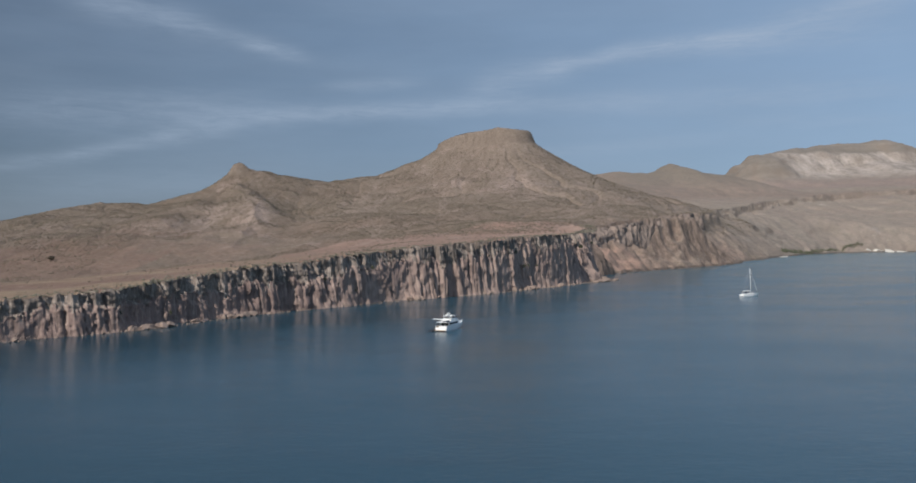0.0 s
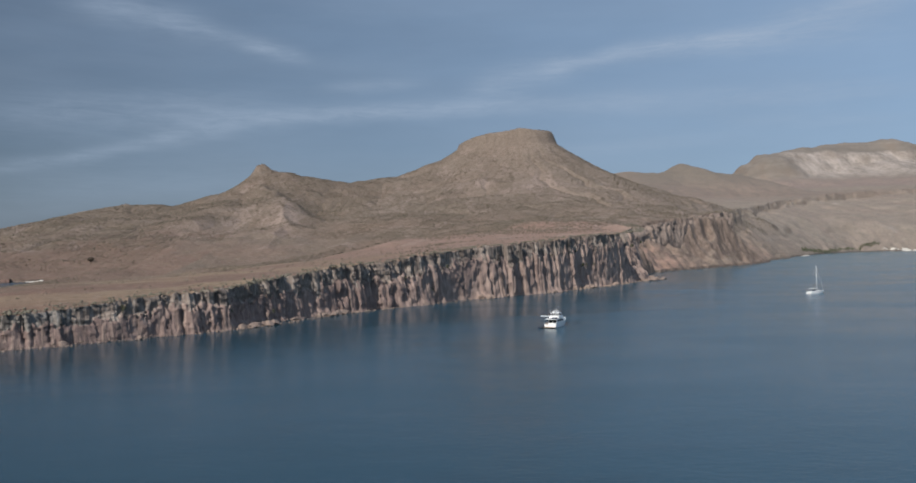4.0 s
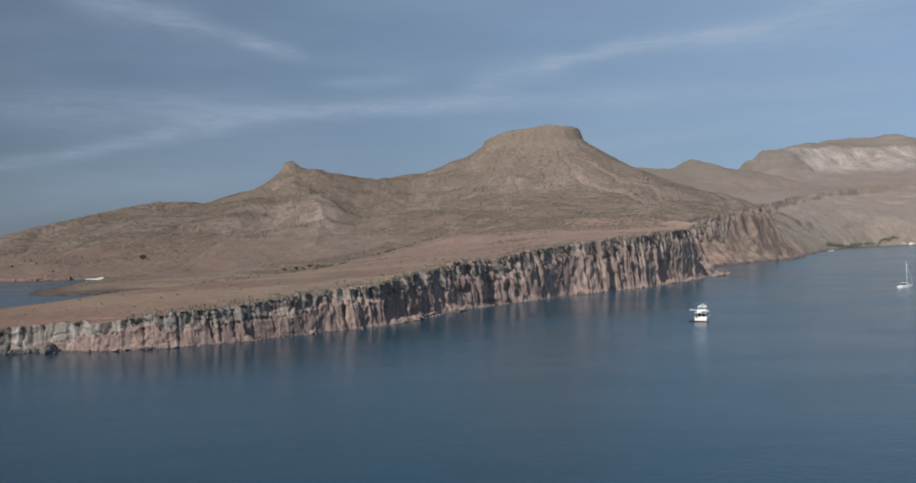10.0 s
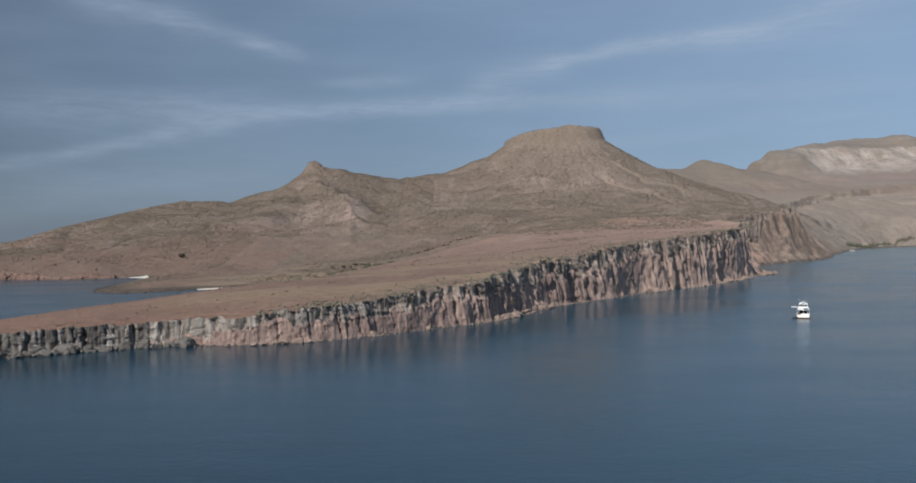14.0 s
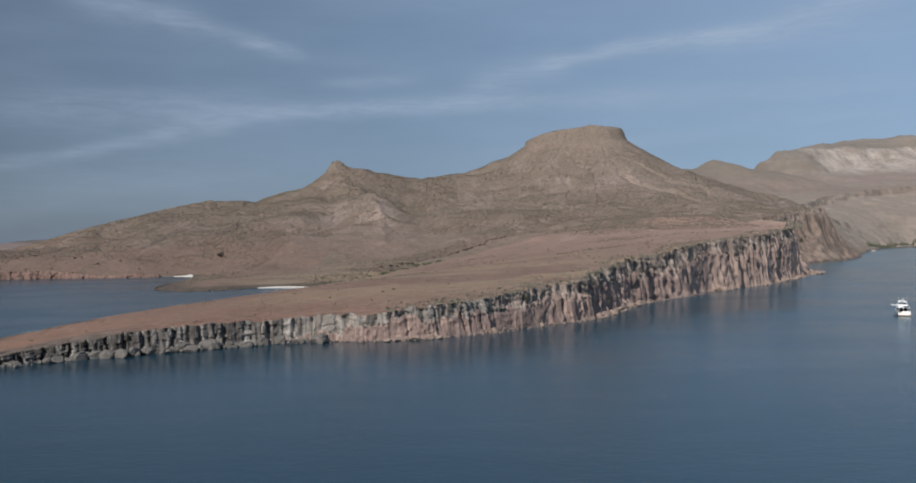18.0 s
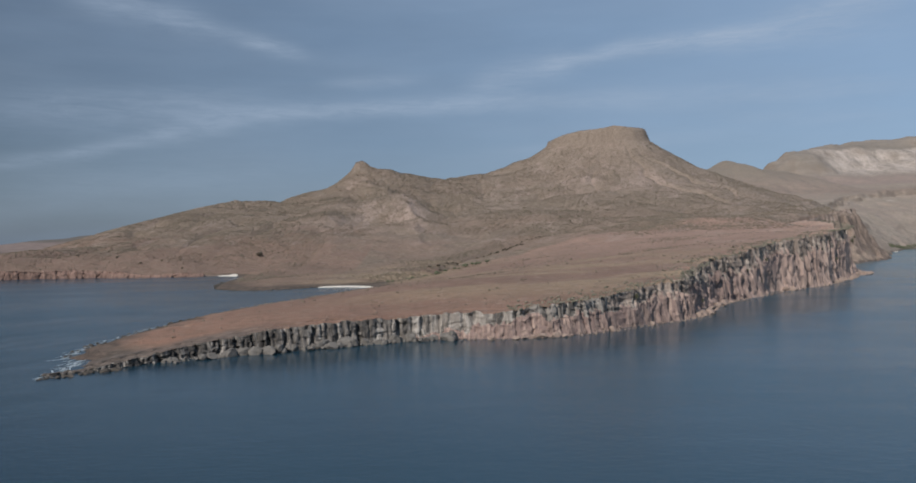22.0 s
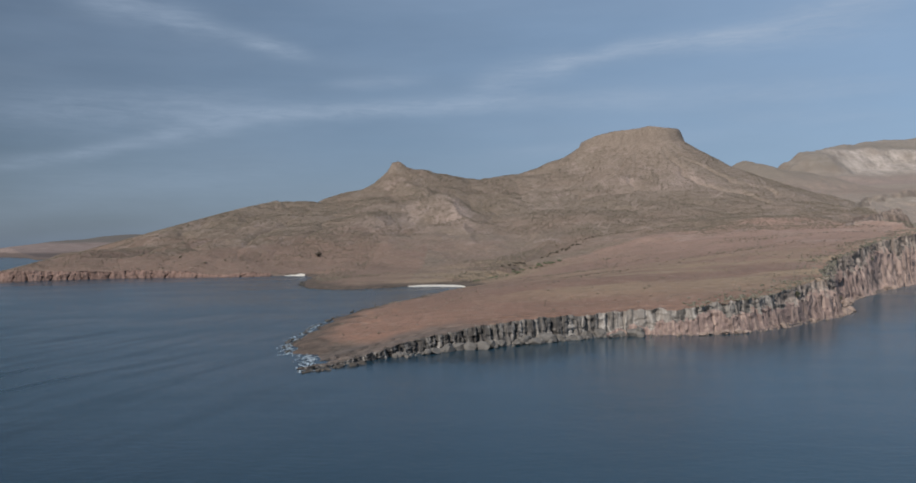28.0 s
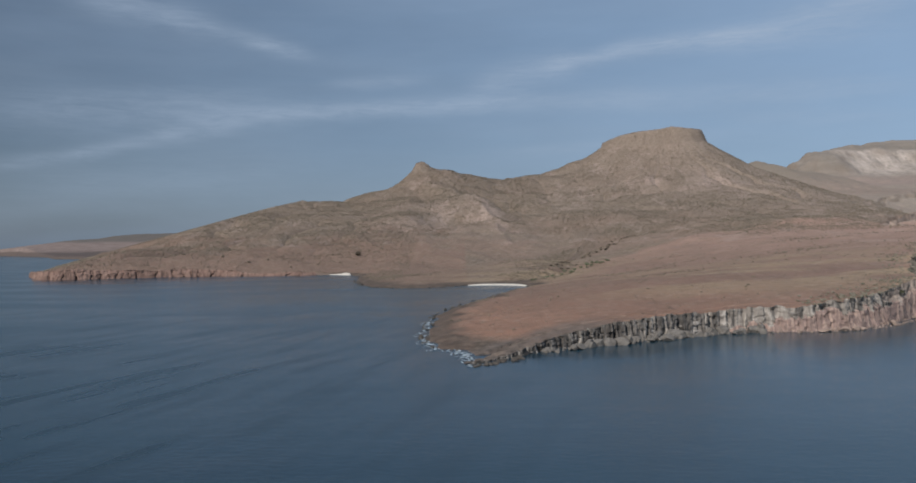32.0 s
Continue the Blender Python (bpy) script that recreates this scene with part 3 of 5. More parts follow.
def soil_masks(x, y, z):
    """Where the red earth, the pale scree, the straw grass and the bare dark rock lie."""
    n1, n2 = fbm(x / 60, y / 60, 120, 4), fbm(x / 14, y / 14, 121, 3)
    edge = np.interp(x, [-300, -245, -183, -140, -105, -46, 7, 150], [440, 560, 655, 672, 690, 745, 765, 790])
    red = np.clip((edge + 9 * n1 + 5 * n2 - y) / 22, 0, 1) * np.clip((z - 1.2) / 1.2, 0, 1) * (x > -300)
    cove = np.clip((44 + 16 * n1 - z) / 20, 0, 1) * (x < -280) * (y < 1150)
    red = np.maximum(red, 0.8 * cove)
    lower = np.clip(0.55 + 0.9 * n1, 0, 1) * np.clip((75 - z) / 45, 0, 1) * (y < 1200)
    red = np.maximum(red, 0.45 * lower)
    # scree: each patch by its middle, its reach across and down the slope, its strength
    pale = 0 * x
    streak = np.clip(0.45 + 0.9 * fbm(x / 11, y / 60, 122, 4), 0, 1.2)
    lace = np.clip(0.35 + 1.4 * fbm(x / 24, y / 30, 123, 4), 0, 1.2)
    for px, py, rx, ry, k in ((-253, 1010, 34, 75, 1.0), (-300, 1060, 55, 70, 0.75), (-330, 960, 60, 60, 0.55), (-232, 915, 34, 45, 0.6), (-122, 1215, 26, 34, 1.0), (-99, 1203, 20, 26, 1.0), (-150, 1120, 40, 40, 0.45),
                              (-8, 1205, 40, 32, 1.1), (30, 1130, 55, 30, 0.7), (92, 1172, 30, 50, 1.2), (118, 1120, 30, 44, 1.0), (-60, 1050, 50, 24, 0.4), (180, 1150, 60, 40, 0.5), (-420, 1080, 70, 60, 0.25)):
        g = np.exp(-(((x - px + 9 * n1) / rx) ** 2 + ((y - py + 12 * n1) / ry) ** 2))
        pale = np.maximum(pale, k * np.clip(1.25 * g * (0.35 + 0.65 * streak) * (0.4 + 0.9 * lace), 0, 1))
    pale = np.maximum(pale, 0.5 * np.clip(fbm(x / 18, y / 34, 124, 4) - 0.42, 0, 0.5) * 2 * (z > 25))
    for line in (((-292, 1050), (-330, 905)), ((-262, 1062), (-300, 930)), ((-262, 1062), (-244, 960))):
        d, _ = along(x + 3 * n2, y + 6 * n1, line)
        pale = np.maximum(pale, 0.75 * np.clip(1.4 - d / 3.2, 0, 1))
    # straw-coloured grass along the dry valley and the west of the plateau
    d_val, _ = along(x, y, VALLEY)
    straw = np.clip(0.5 + 1.2 * fbm(x / 55, y / 16, 125, 4), 0, 1) * (np.exp(-((d_val / 60) ** 2)) * np.clip((760 - y) / 100, 0, 1) + 0.9 * np.clip((x + 250) / 60, 0, 1) * np.clip((470 - y) / 120, 0, 1) * np.clip((y - 225) / 50, 0, 1) * np.clip((26 - z) / 6, 0, 1))
    # bare outcrops on the crests
    bare = np.clip(fbm(x / 9, y / 9, 126, 3) - 0.1, 0, 1) * 1.6 * (np.exp(-(((x + 258) / 16) ** 2 + ((y - 1066) / 22) ** 2)) + np.exp(-(np.hypot(x + 349, y - 1327) / 26) ** 2) * 1.8 + np.exp(-(np.hypot(x + 527, y - 1216) / 18) ** 2))
    return np.stack([np.clip(m, 0, 1) for m in (red, pale, straw, bare)], -1)


def mesh_np(name, verts, faces, material=None, smooth=False):
    """A mesh from arrays; faces all of one size."""
    me = bpy.data.meshes.new(name)
    verts, faces = np.asarray(verts, np.float32), np.asarray(faces, np.int32)
    me.vertices.add(len(verts))
    me.vertices.foreach_set("co", verts.ravel())
    n = faces.shape[1]
    me.loops.add(faces.size)
    me.loops.foreach_set("vertex_index", faces.ravel())
    me.polygons.add(len(faces))
    me.polygons.foreach_set("loop_start", np.arange(0, faces.size, n, dtype=np.int32))
    me.polygons.foreach_set("loop_total", np.full(len(faces), n, np.int32))
    me.update(calc_edges=True)
    if smooth:
        me.polygons.foreach_set("use_smooth", np.ones(len(faces), bool))
    if material:
        me.materials.append(material)
    return me


def lay_soil(ob, v):
    at = ob.data.attributes.new("soil", "FLOAT_COLOR", "POINT")
    at.data.foreach_set("color", soil_masks(v[:, 0], v[:, 1], v[:, 2]).astype(np.float32).ravel())


def quads(rows, cols):
    i = np.arange(rows * cols).reshape(rows, cols)
    return np.stack([i[:-1, :-1], i[:-1, 1:], i[1:, 1:], i[1:, :-1]], -1).reshape(-1, 4)


def build_ground():
    ox, oy = -140.0, -60.0
    r = np.interp(np.linspace(0, 1, 960), [0, 0.13, 0.25, 0.64, 0.90, 1], [175, 420, 760, 1500, 3200, 5050])
    a = np.radians(np.linspace(-52, 40, 940))
    R, A = np.meshgrid(r, a, indexing="ij")
    X, Y = ox + R * np.sin(A), oy + R * np.cos(A)
    keep = Y < 4900
    Z = ground_height(X.ravel(), Y.ravel()).reshape(X.shape)
    f = quads(*X.shape)
    wet = (Z <= -3.9) | ~keep
    f = f[~wet.ravel()[f].all(axis=1) & keep.ravel()[f].all(axis=1)]
    used, inv = np.unique(f, return_inverse=True)
    v = np.stack([X.ravel(), Y.ravel(), Z.ravel()], -1)[used]
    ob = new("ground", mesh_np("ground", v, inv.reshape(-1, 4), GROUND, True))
    lay_soil(ob, v)
    return tagged(ob, "dry reddish brown desert hillside with a flat-topped hill", "hillside", kind="structure")


def build_water():
    r = np.r_[0, np.exp(np.linspace(math.log(30), math.log(4900), 60))]
    a = np.radians(np.linspace(0, 360, 97))
    R, A = np.meshgrid(r, a, indexing="ij")
    v = np.stack([-140 + R * np.sin(A), R * np.cos(A), 0 * R], -1).reshape(-1, 3)
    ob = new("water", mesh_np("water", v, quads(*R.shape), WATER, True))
    return tagged(ob, "calm dark blue sea with fine ripples", "sea", kind="structure")


build_ground()
build_water()


# ---- the sea cliff ----
def resample(line, step):
    line = np.array(line, float)
    for _ in range(2):  # round the corners a little
        a, b = line[:-1], line[1:]
        line = np.concatenate([line[:1], np.stack([0.75 * a + 0.25 * b, 0.25 * a + 0.75 * b], 1).reshape(-1, line.shape[1]), line[-1:]])
    s = np.r_[0, np.cumsum(np.hypot(*np.diff(line[:, :2], axis=0).T))]
    t = np.arange(0, s[-1], step)
    return np.stack([np.interp(t, s, c) for c in line.T], -1), t


def columns(s, width, seed):
    """Rounded upright ribs of uneven width along s: 1 on the ribs, 0 in the clefts; and a value for each rib."""
    best, second, val = np.full(np.shape(s), 9.0), np.full(np.shape(s), 9.0), np.zeros(np.shape(s))
    base = np.floor(s / width)
    for k in (-1, 0, 1):
        c = (base + k).astype(np.int64)
        d = np.abs(s / width - (c + 0.15 + 0.7 * hash2(c, 0 * c, seed)))
        new_best = d < best
        second = np.where(new_best, best, np.minimum(second, d))
        val = np.where(new_best, hash2(c, 0 * c + 5, seed), val)
        best = np.where(new_best, d, best)
    return np.clip((second - best) / 0.7, 0, 1), val


def build_cliff(name, shore, step, facing, tip, mats, label, back=4.0, n_face=40, n_cap=9, foot_z=None, brink=None):
    """A cliff along a shore, with a turf edge that runs back onto the ground. tip: its far end is the grey headland. foot_z: it stands on talus."""
    path, s = resample(shore, step)
    tan = np.gradient(path, axis=0)
    w = int(5 / step)
    tan = np.stack([np.convolve(np.pad(c, w, mode="edge"), np.ones(2 * w + 1) / (2 * w + 1), "valid") for c in tan.T], -1)
    tan /= np.linalg.norm(tan, axis=1, keepdims=True)
    out = np.stack([-tan[:, 1], tan[:, 0]], -1)
    out *= np.sign(np.sum(out * np.array(facing), axis=1).mean())
    rim = land(path[:, 0] - back * out[:, 0], path[:, 1] - back * out[:, 1])
    if brink:
        rim = brink(path[:, 1]) + 0.8
    base = np.full(len(s), -1.2)
    if foot_z is not None:
        base = np.minimum(ground_height(path[:, 0] + 5 * out[:, 0], path[:, 1] + 5 * out[:, 1]), ground_height(path[:, 0], path[:, 1])) - foot_z
    rim = np.maximum(rim, 0.5) + 0.35 * vnoise(s / 3, 0 * s, 90) + 0.9 * np.clip(vnoise(s / 1.6, 0 * s, 91), 0, 1) * np.clip(rim / 12, 0, 1)
    v = np.linspace(0, 1, n_face)  # 0 at the foot, 1 at the rim
    S, V = np.meshgrid(s, v)
    H = np.clip(rim / 14, 0.25, 1.05)
    end = s[-1] - s  # distance from the tip
    if not tip:
        end = end + 500
    dark = np.interp(rim, [8, 14, 20, 27, 34, 60], [0.68, 0.66, 0.69, 0.77, 0.82, 0.80]) + 0.07 * fbm(s / 16, 0 * s, 92, 3)
    near = end < 168
    dark = np.where(near, np.clip((end - 88) / 30, 0, 1) * (0.66 + 0.10 * fbm(s / 8, 0 * s, 99, 3)), dark)
    warp = 7 * fbm(S / 31, 0 * S, 89, 2) + 0.9 * fbm(S / 9, V * 1.3, 93, 3)
    c1, v1 = columns(S + warp, 5.4, 94)
    c2, v2 = columns(S + 0.6 * warp, 1.7, 95)
    c3, v3 = columns(S + 0.3 * warp, 0.9, 88)
    # smooth panels between groups of pillars
    cg, vg = columns(S + 1.6 * warp, 15.0, 73)
    pillar = np.clip((vg - 0.40) / 0.06, 0, 1) * np.clip(cg / 0.05, 0, 1)
    lump = 1 + 0.40 * fbm(S / 5, V * 2.6, 72, 3)
    calm = np.clip(0.35 + 0.85 * pillar + 0.5 * fbm(S / 24, 0 * S, 87, 2), 0.22, 1.4) * lump
    buttress = fbm(S / 30, 0 * S, 96, 2)
    ragged = dark + 0.20 * (v2 - 0.5) + 0.12 * (v3 - 0.5) + 0.10 * (v1 - 0.5)
    upper = (V > ragged).astype(float)
    cell = calm * (0.7 * (1 - c1) ** 2 + 1.0 * (c1 < 0.08) + 2.3 * v1 + 0.4 * (1 - c2) ** 2 + 0.35 * (c2 < 0.10) + 0.75 * v2 + 0.3 * v3 + 0.15 * (1 - c3))
    if foot_z is not None:
        cell, buttress = 0.15 * cell + 1.0 * (c2 < 0.2) * v2 + 3.6 * V + 1.8 * fbm(S / 6, V * 3, 70, 3), 0.5 * buttress
    depth = (1.2 + 2.0 * V + cell * (0.45 + 0.55 * V) + 2.2 * buttress - 2.6 * (pillar - 0.5) * (1.08 - 0.4 * V)) * H
    depth += upper * (0.4 + 0.8 * v2 * c2 + 0.45 * (1 - c3)) * np.minimum(H, 1) - 0.25 * np.exp(-((V - dark) / 0.03) ** 2) * H * (end > 100)
    blocky = np.clip((112 - end) / 20, 0, 1)  # the headland is broken into blocks and deep clefts
    slab = (0.6 + 1.0 * V + (1.5 * v1 + 1.3 * v2 + 0.5 * v3 + 4.6 * (c1 < 0.19) + 2.2 * (c2 < 0.20)) * (0.35 + 0.65 * V) + 1.4 * buttress) * np.clip(H, 0.45, 1)
    bi, bj = np.floor(S / 2.0).astype(np.int64), np.floor(V * rim / 1.7).astype(np.int64)
    depth = depth * (1 - blocky) + (slab + 0.5 * hash2(bi, bj, 85)) * blocky
    if not tip and foot_z is None:  # separate deep notches
        notch, vn = columns(S + 2 * warp, 9.0, 78)
        depth += (2.6 + 2.0 * vn) * (notch < 0.16) * np.clip(1.15 - V, 0.3, 1) * np.clip(H, 0.3, 1) * 1.4
        depth *= np.clip(s / 25, 0.15, 1)
    band = np.floor(V * rim / 1.1 + 0.8 * vnoise(S / 7, 0 * S, 80)).astype(np.int64)
    depth += upper * (1 - blocky) * 0.55 * hash2(band, np.floor(S / 6).astype(np.int64), 79)
    pile = np.clip(0.5 + 1.1 * fbm(S / 15, 0 * S, 71, 3), 0, 1.3)  # fallen stone heaped against the foot
    reach = 0.09 + 0.11 * pile
    foot = np.clip(reach - V, 0, 1) / reach
    depth -= foot * (0.5 + 2.6 * pile * (0.55 + 0.45 * vnoise(S / 2.3, V * 9, 97))) * H * (end > 118)
    depth -= np.clip(0.16 - V, 0, 1) / 0.16 * 1.1 * H * (end <= 118)
    depth += 0.16 * fbm(S / 1.3, V * 9, 98, 2) + 0.55 * fbm(S / 3.4, V * rim / 4.0, 69, 3) * np.clip(H, 0.3, 1)  # broken pillars and ledges
    if tip:  # beyond the last buttress the wall stands back behind a slope of fallen rock
        back_off = np.clip((116 - S) / 7, 0, 1)
        depth += back_off * (11 * V ** (0.85 + 0.2 * fbm(S / 12, 0 * S, 77, 2)) + 1.3 * fbm(S / 3.5, V * 6, 76, 3))
    Zf = base + V * (rim - base)
    P = np.stack([path[:, 0] - out[:, 0] * depth, path[:, 1] - out[:, 1] * depth, Zf], -1)
    cap = []
    for i in range(1, n_cap):  # turf running back from the rim
        w = i / (n_cap - 1)
        d = depth[-1] + 0.5 + w * w * 13 * np.clip(end / 45, 0.2, 1)
        x, y = path[:, 0] - out[:, 0] * d, path[:, 1] - out[:, 1] * d
        top = land(x, y) if not brink else ground_height(x, y)
        if tip:
            top = np.minimum(top, 0.1 + 0.24 * along(x, y, BAY_SHORE)[0])
        z = (rim + 0.2) * (1 - w) ** 2 + (top + 0.25 - 0.9 * w**3) * (1 - (1 - w) ** 2)
        cap.append(np.stack([x, y, z], -1))
    m = len(s)
    root = tagged(new(name), label, "cliff", kind="structure")
    q = quads(n_face, m)
    mid_v, mid_e = V.ravel()[q].mean(axis=1), np.broadcast_to(end, V.shape).ravel()[q].mean(axis=1)
    top = mid_v > ragged.ravel()[q].mean(axis=1)
    west = mid_e < 168 + 12 * vnoise(mid_e / 6, mid_v * 5, 86)
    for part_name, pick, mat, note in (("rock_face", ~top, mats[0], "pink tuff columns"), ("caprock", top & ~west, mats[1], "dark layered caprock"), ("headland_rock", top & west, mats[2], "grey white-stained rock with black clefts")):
        if pick.any():
            section = np.floor((mid_e + 5 * vnoise(mid_e / 11, 0 * mid_e, 75)) / 26).astype(int)
            for j in np.unique(section[pick]):  # one piece for each buttress
                used, inv = np.unique(q[pick & (section == j)], return_inverse=True)
                ob = new(part_name, mesh_np(part_name, P.reshape(-1, 3)[used], inv.reshape(-1, 4), mat, False))
                ob.parent = root
                tagged(ob, note)
    C = np.concatenate([P[-1:], np.array(cap)])
    ob = new("turf_edge", mesh_np("turf_edge", C.reshape(-1, 3), quads(len(C), m), GROUND, True))
    lay_soil(ob, C.reshape(-1, 3))
    ob.parent = root
    return path, out, rim, s


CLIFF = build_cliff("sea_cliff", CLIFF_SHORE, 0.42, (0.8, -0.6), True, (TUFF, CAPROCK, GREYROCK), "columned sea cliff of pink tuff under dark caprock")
build_cliff("cove_cliff", [(-412, 691)] + WEST_SHORE[1:9], 0.7, (0.0, -1.0), False, (PINKTUFF, PINKTUFF, PINKTUFF), "low pink cliff along the cove with dark clefts", 3.0, 18)
build_cliff("bay_cliff", [(82, 640), (86, 668), (93, 697), (113, 733), (135, 766), (177, 821), (218, 871), (262, 924), (284, 950)], 0.7, (0.8, -0.6), False, (BAYROCK, BAYROCK, BAYROCK), "weathered rock band above a slope of scree along the bay", 4.0, 22, 9, 1.5, bay_brink)


# ---- things ----
def part(name, bm, material, parent=None, label="", smooth=False):
    me = bpy.data.meshes.new(name)
    bm.to_mesh(me)
    bm.free()
    me.materials.append(material)
    if smooth:
        me.polygons.foreach_set("use_smooth", np.ones(len(me.polygons), bool))
    ob = new(name, me)
    if parent:
        ob.parent = parent
    return tagged(ob, label)


def box(bm, x0, x1, y0, y1, z0, z1, bevel=0.0, top=(1.0, 1.0), lean=0.0):
    """A bevelled block, its top narrowed by top in x and y and shifted along y by lean."""
    cx, cy = (x0 + x1) / 2, (y0 + y1) / 2
    made = bmesh.ops.create_cube(bm, size=1)["verts"]
    for v in made:
        up = v.co.z > 0
        fx, fy = top if up else (1, 1)
        v.co = Vector((cx + v.co.x * (x1 - x0) * fx, cy + v.co.y * (y1 - y0) * fy + (lean if up else 0), z1 if up else z0))
    if bevel:
        bmesh.ops.bevel(bm, geom=list({e for v in made for e in v.link_edges}), offset=bevel, segments=2, affect="EDGES")
    return bm


def rod(bm, a, b, r0, r1=None, n=8):
    a, b = Vector(a), Vector(b)
    q = (b - a).to_track_quat("Z", "Y").to_matrix().to_4x4()
    m = Matrix.Translation((a + b) / 2) @ q
    bmesh.ops.create_cone(bm, cap_ends=True, segments=n, radius1=r0, radius2=r0 if r1 is None else r1, depth=(b - a).length, matrix=m)
    return bm


def loft(bm, stations, closed=False):
    rows = [[bm.verts.new(p) for p in row] for row in stations]
    for a, b in zip(rows[:-1], rows[1:]):
        m = len(a)
        for i in range(m if closed else m - 1):
            j = (i + 1) % m
            bm.faces.new((a[i], a[j], b[j], b[i]))
    return rows


def hull(bm, length, beam, stern_h, bow_h, draft, fine=2.2, overhang=0.06, n=18):
    """A boat's hull with deck and transom: y runs forward, the stern at -length / 2."""
    rows = []
    for i in range(n + 1):
        u = i / n
        half = beam / 2 * (1 - max(0.0, (u - 0.35) / 0.65) ** fine) * (0.93 + 0.07 * min(1, u * 4))
        half = max(half, 0.02)
        sheer = stern_h + (bow_h - stern_h) * u**1.8
        y = -length / 2 + length * u
        keel = -draft * (1 - u**4)
        row = []
        for k in range(11):
            a = -1 + 2 * k / 10
            w = abs(a)
            z = keel + (sheer - keel) * w**2.4
            flare = 0.72 + 0.28 * w
            row.append((math.copysign(half * min(1, w * 1.9) ** 0.8 * flare, a) if a else 0.0, y + overhang * length * u**3 * w**2, z))
        rows.append(row)
    made = loft(bm, rows)
    bm.faces.new(list(reversed(made[0])))
    for a, b in zip(made[:-1], made[1:]):
        bm.faces.new((a[-1], a[0], b[0], b[-1]))
    bmesh.ops.recalc_face_normals(bm, faces=bm.faces)
    return bm


GELCOAT = plain("white_gelcoat", (0.80, 0.80, 0.78), 0.25, grain=0.04, scale=0.8)
GLASS_DARK = plain("tinted_glass", (0.02, 0.025, 0.03), 0.08, spec=0.6, grain=0.1)
STEEL = plain("stainless_steel", (0.62, 0.62, 0.63), 0.25, 0.9, grain=0.05)
TEAK = plain("teak_deck", (0.30, 0.20, 0.12), 0.7, grain=0.2, scale=6)
CANVAS = plain("sail_canvas", (0.62, 0.60, 0.55), 0.9, grain=0.08)
NAVY = plain("navy_canvas", (0.03, 0.04, 0.07), 0.85, grain=0.15)
RUBBER = plain("dark_rubber", (0.03, 0.03, 0.033), 0.7, grain=0.2)
ANTIFOUL = plain("antifouling_paint", (0.02, 0.03, 0.06), 0.6, grain=0.2)


